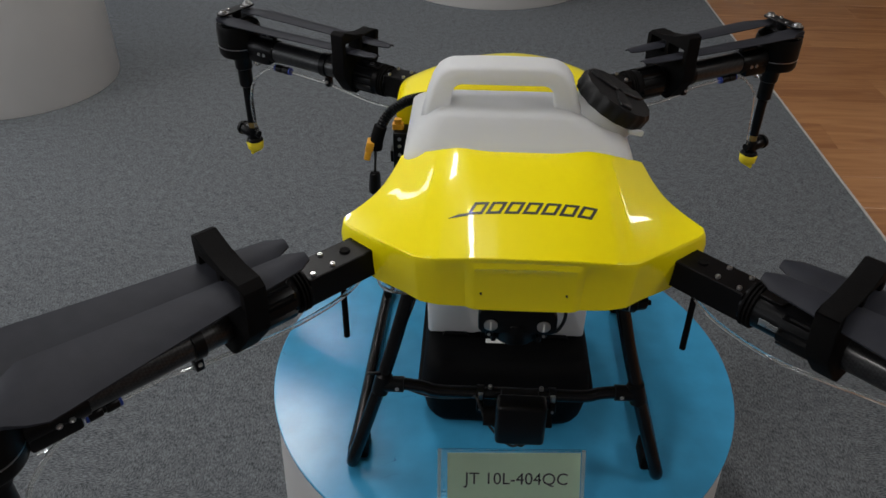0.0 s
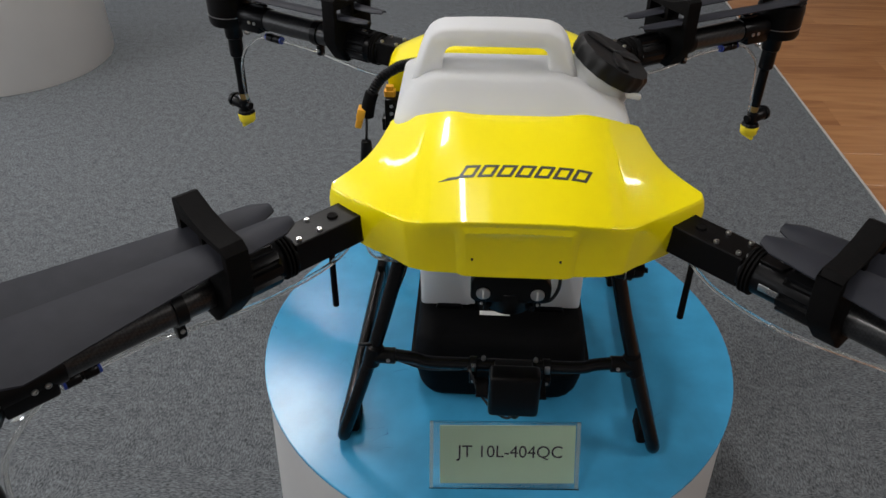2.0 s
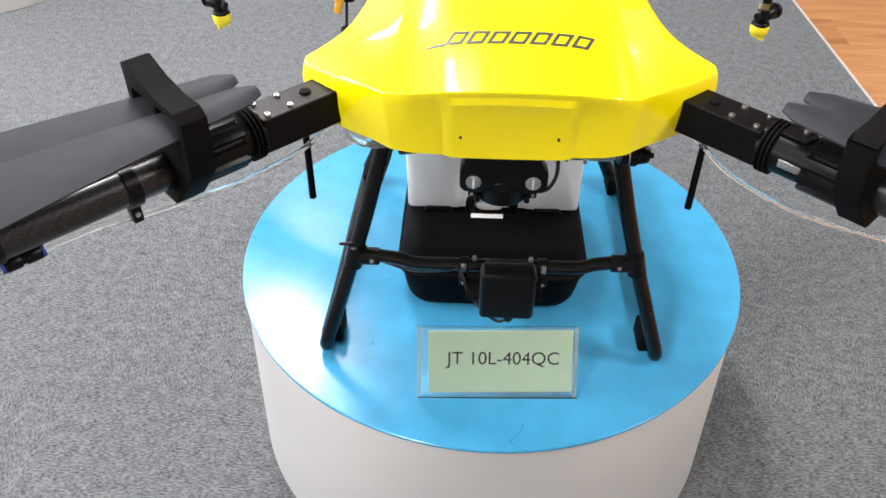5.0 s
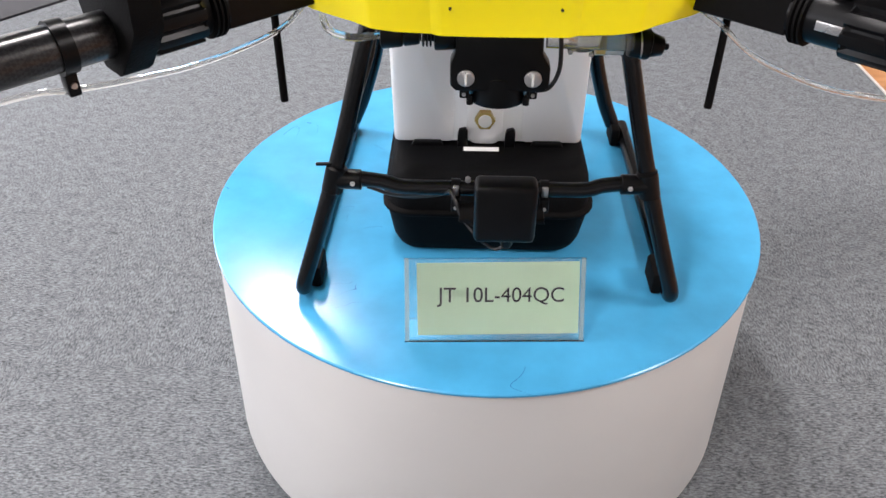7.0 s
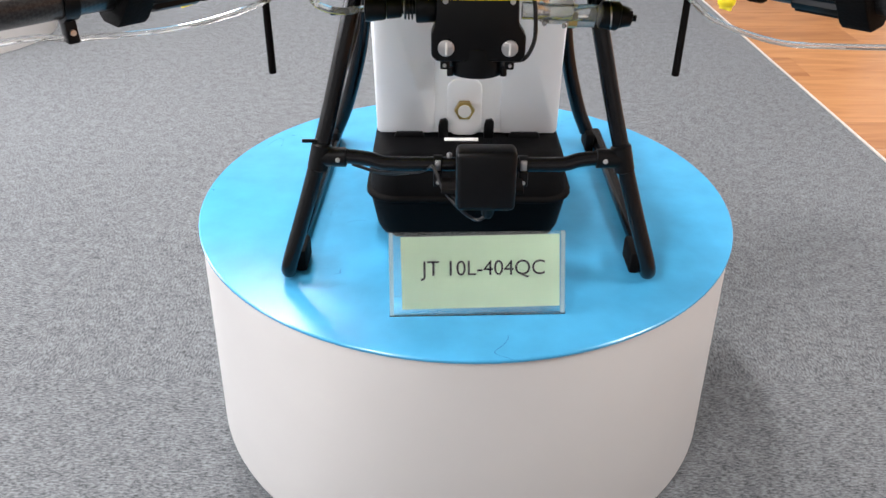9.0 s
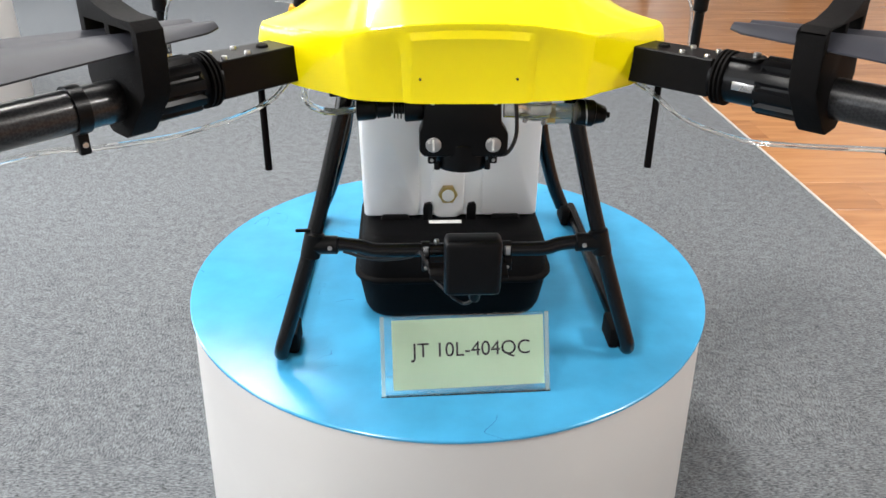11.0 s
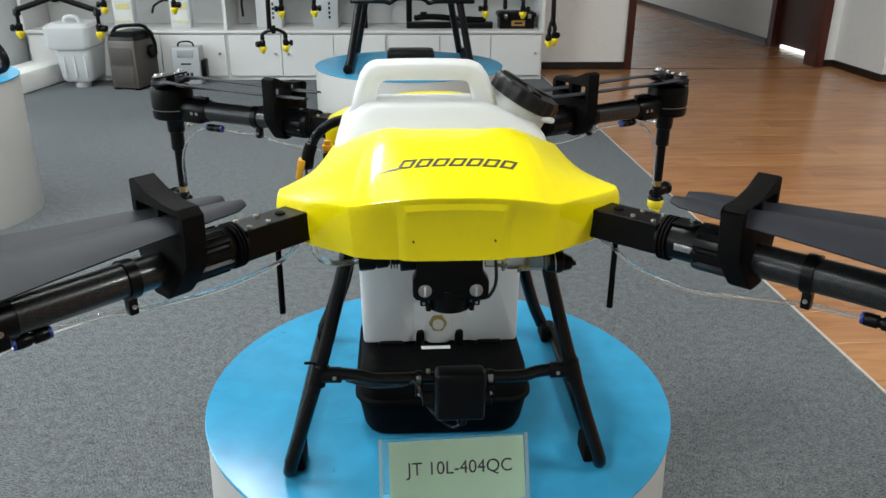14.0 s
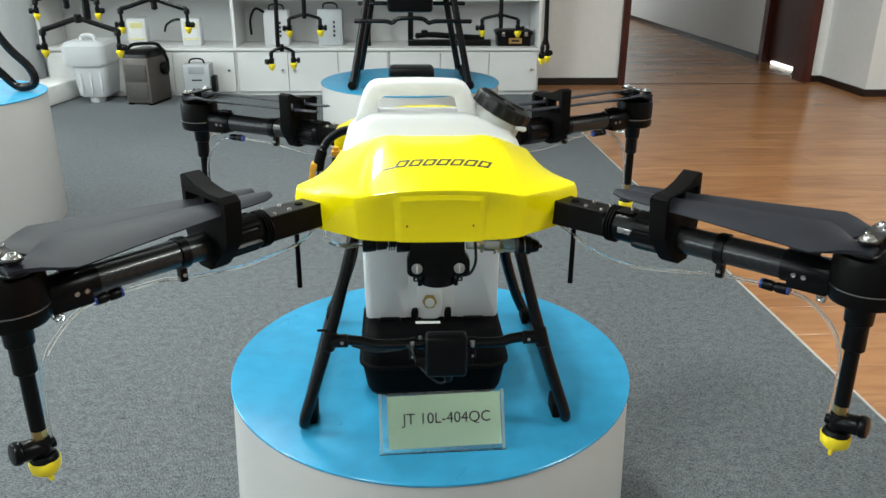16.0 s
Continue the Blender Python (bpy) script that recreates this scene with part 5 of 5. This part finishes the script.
solid("foam_block", box(-0.13, 0.13, -0.3, 0.3, 0.0005, 0.14, 0.02, m=Matrix.Translation((-2.6, 4.5, 0)) @ Matrix.Rotation(radians(-10), 4, "Z")), FOAM, "white foam packing block on the carpet", "foam block")
bm = loft([(0.0005, -3.6, -2.76, 4.25, 5.05, 0.2), (0.1, -3.62, -2.74, 4.23, 5.07, 0.22), (0.6, -3.6, -2.72, 4.25, 5.05, 0.25), (1.0, -3.55, -2.75, 4.3, 5.0, 0.2)])
solid("large_tank", bm, FROSTED, "large white moulded water tank by the wall", "tank", smooth=60)


# ---- the other drones, of which the lower halves show ----
def boom(ob, x, y, z, half, turn, hang=0.05, peak=0.02, thick=0.0085):
    m = Matrix.Translation((x, y, z)) @ Matrix.Rotation(radians(turn), 4, "Z")
    P = lambda a, b, c: m @ Vector((a, b, c))
    bm = tube([P(-half, 0, -0.02), P(-half * 0.96, 0, -0.002), P(-half * 0.85, 0, 0.003), P(-0.02, 0, peak * 0.92), P(0, 0, peak), P(0.02, 0, peak * 0.92), P(half * 0.85, 0, 0.003), P(half * 0.96, 0, -0.002), P(half, 0, -0.02)], thick, 10, 4)
    lathe([(thick * 1.1, -0.02), (thick * 1.4, -0.015), (thick * 1.4, 0.015), (thick * 1.1, 0.02)], P(0, 0, peak), 14, bm=bm)
    b = part("spray_boom", bm, BLACK, ob)
    for sx in (-1, 1):
        e = P(sx * half, 0, 0)
        bm = rod(e + Vector((0, 0, -0.012)), e + Vector((0, 0, -hang)), 0.0085, seg=12)
        lathe([(thick * 0.9, -0.03), (thick * 1.3, -0.026), (thick * 1.3, -0.006), (thick, 0.0)], e, 14, bm=bm)
        lathe([(0.009, -0.03), (0.014, -0.026), (0.0145, 0.002), (0.009, 0.008)], e + Vector((0, 0, -hang + 0.012)), 14, bm=bm)
        o = P(sx * (half + 0.036), -0.008, -hang + 0.0) - P(sx * half, 0, -hang)
        rod(e + Vector((0, 0, -hang)), e + o * 0.6 + Vector((0, 0, -hang)), 0.009, seg=12, bm=bm)
        rod(e + o * 0.55 + Vector((0, 0, -hang)), e + o + Vector((0, 0, -hang)), 0.0165, 0.014, 12, 0.003, bm=bm)
        part("nozzle_body", bm, BLACK, b)
        part("spray_tip", lathe([(0.004, -0.038), (0.009, -0.034), (0.016, -0.018), (0.0185, -0.014), (0.0185, -0.003), (0.012, 0.0)], e + Vector((0, 0, -hang - 0.012)), 16, lobes=4, depth=0.06), TIP, b, "yellow spray tip")
    return b


TRAY = 0.115


def far_drone(cx, cy, z0):
    ob = thing("agricultural_drone", (cx, cy, z0), "black-legged spraying drone with booms on a blue plinth", "drone")
    for sx in (-1, 1):
        part("front_leg", tube([(cx + sx * 0.2, cy - 0.2, z0 + 0.72), (cx + sx * 0.23, cy - 0.23, z0 + 0.5), (cx + sx * 0.32, cy - 0.28, z0 + 0.03)], 0.019, 14, 4), TUBE_BLACK, ob, "black tube landing leg")
        part("rear_leg", tube([(cx + sx * 0.18, cy + 0.2, z0 + 0.72), (cx + sx * 0.22, cy + 0.23, z0 + 0.44), (cx + sx * 0.3, cy + 0.26, z0 + 0.03)], 0.019, 14, 4), TUBE_BLACK, ob, "black tube landing leg")
        part("skid", tube([(cx + sx * 0.325, cy - 0.31, z0 + 0.0235), (cx + sx * 0.325, cy + 0.33, z0 + 0.0235)], 0.023, 14, 3), RUBBER, ob, "black tube skid")
    for y, z in ((-0.26, 0.36), (0.2, 0.42)):
        part("cross_bar", tube([(cx - 0.3, cy + y, z0 + z), (cx - 0.14, cy + y, z0 + z), (cx - 0.1, cy + y, z0 + z - 0.008), (cx - 0.06, cy + y, z0 + z + 0.014), (cx + 0.06, cy + y, z0 + z + 0.014), (cx + 0.1, cy + y, z0 + z - 0.008), (cx + 0.14, cy + y, z0 + z), (cx + 0.33, cy + y, z0 + z)], 0.0115, 12, 5), TUBE_BLACK, ob, "black tube cross bar")
    part("battery_box", box(cx - 0.125, cx + 0.125, cy - 0.2, cy + 0.12, z0 + 0.4, z0 + 0.72, 0.02), BLACK, ob)
    part("lower_tray", box(cx - 0.12, cx + 0.13, cy - 0.28, cy - 0.13, z0 + 0.04, z0 + TRAY, 0.02, bm=box(cx - 0.1, cx + 0.11, cy - 0.26, cy - 0.15, z0 + 0.0008, z0 + 0.06)), BLACK, ob)
    return ob


d2 = far_drone(0.012, 3.34, TOP)
boom(d2, -0.57, 3.2, 0.7, 0.085, 10)
boom(d2, 0.515, 3.2, 0.7, 0.1, -8)
boom(d2, -0.69, 3.1, 0.535, 0.06, 20)
boom(d2, 0.72, 2.9, 0.595, 0.04, 60)
for x, y, z in ((-0.71, 3.1, 0.545), (0.723, 2.9, 0.61), (-0.57, 3.2, 0.71), (0.52, 3.2, 0.65)):
    part("drop_pipe", tube([(x, y, z), (x * 0.99, y, z + 0.45)], 0.012, 10, 2), BLACK, d2)
sign2 = thing("table_sign", (-0.02, 2.9, TOP), "clear acrylic stand with pale green card on the far plinth", "sign")
S2 = Matrix.Translation((-0.02, 2.9, TOP + 0.001)) @ Matrix.Rotation(radians(-25), 4, "X")
part("front_plate", box(-0.1015, 0.1015, -0.004, -0.0015, 0, 0.096, 0.0006, 1, m=S2), ACRYLIC, sign2, "clear acrylic front")
card2 = part("card", box(-0.09, 0.09, -0.001, 0.0004, 0.006, 0.0915, m=S2), PAPER, sign2, "pale green paper card", smooth=0)
for k in range(8):
    part("printed_bar", box(-0.06 + k * 0.0155, -0.06 + k * 0.0155 + 0.01, -0.0022, -0.0012, 0.04, 0.058, m=S2), INK, card2, smooth=0)

d3 = thing("agricultural_drone", (-1.83, 1.88, 0.525), "black-framed spraying drone with booms on the taller plinth", "drone")
part("landing_frame", tube([(-1.78, 1.92, 1.15), (-1.63, 1.94, 0.76), (-1.53, 1.95, 0.62), (-1.52, 1.95, 0.56), (-1.56, 1.95, 0.5425), (-1.6, 1.95, 0.552), (-1.66, 1.94, 0.62), (-1.72, 1.93, 0.65), (-1.9, 1.9, 0.66)], 0.0165, 12, 6), TUBE_BLACK, d3, "bent black tube landing frame")
boom(d3, -1.56, 2.6, 0.702, 0.178, -3, 0.082, 0.05, 0.0125)
boom(d3, -1.382, 3.2, 0.752, 0.177, 0, 0.085, 0.05, 0.0125)
boom(d3, -1.86, 3.25, 0.795, 0.16, 4, 0.06, 0.05, 0.0125)
for x, y in ((-1.515, 2.6), (-1.375, 3.2), (-1.86, 3.25)):
    part("drop_pipe", tube([(x, y, 0.75), (x + 0.004, y, 1.1)], 0.017, 10, 2), BLACK, d3)
part("cross_bar", tube([(-1.7, 1.93, 0.95), (-1.51, 2.6, 1.1), (-1.375, 3.2, 1.1), (-1.86, 3.25, 1.1)], 0.015, 10, 4), BLACK, d3)

# ---- floor boards, last ----
me_cache = {}


def plank_mesh(w, l):
    key = (round(w, 3), round(l, 3))
    if key not in me_cache:
        b = box(0, l, 0, w, -0.012, 0, 0.0008, 1)
        me = bpy.data.meshes.new("plank")
        b.to_mesh(me)
        b.free()
        me.materials.append(PLANK)
        me_cache[key] = me
    return me_cache[key]


boards = solid("floor_boards", box(1.14, 7.0, -5, 12.6, -0.03, -0.0125), PLANK, "worn orange-brown laminate floor boards", kind="structure", smooth=0)
PW, PL = 0.19, 1.2
row = 0
y = -0.6
while y < 12.4:
    shift = (row * 0.43) % PL
    x = EDGE(y) + 0.008
    first = PL - shift
    x_end = 4.6 if y < 4.6 else 3.75
    while x < x_end:
        l = first if first > 0.06 else PL
        first = PL
        l = min(l, x_end - x + 0.02)
        if l > 0.03:
            p = new("plank", plank_mesh(PW - 0.0012, round(l - 0.0012, 2)))
            p.location = (x, y, 0)
            p.parent = boards
        x += l
    y += PW
    row += 1
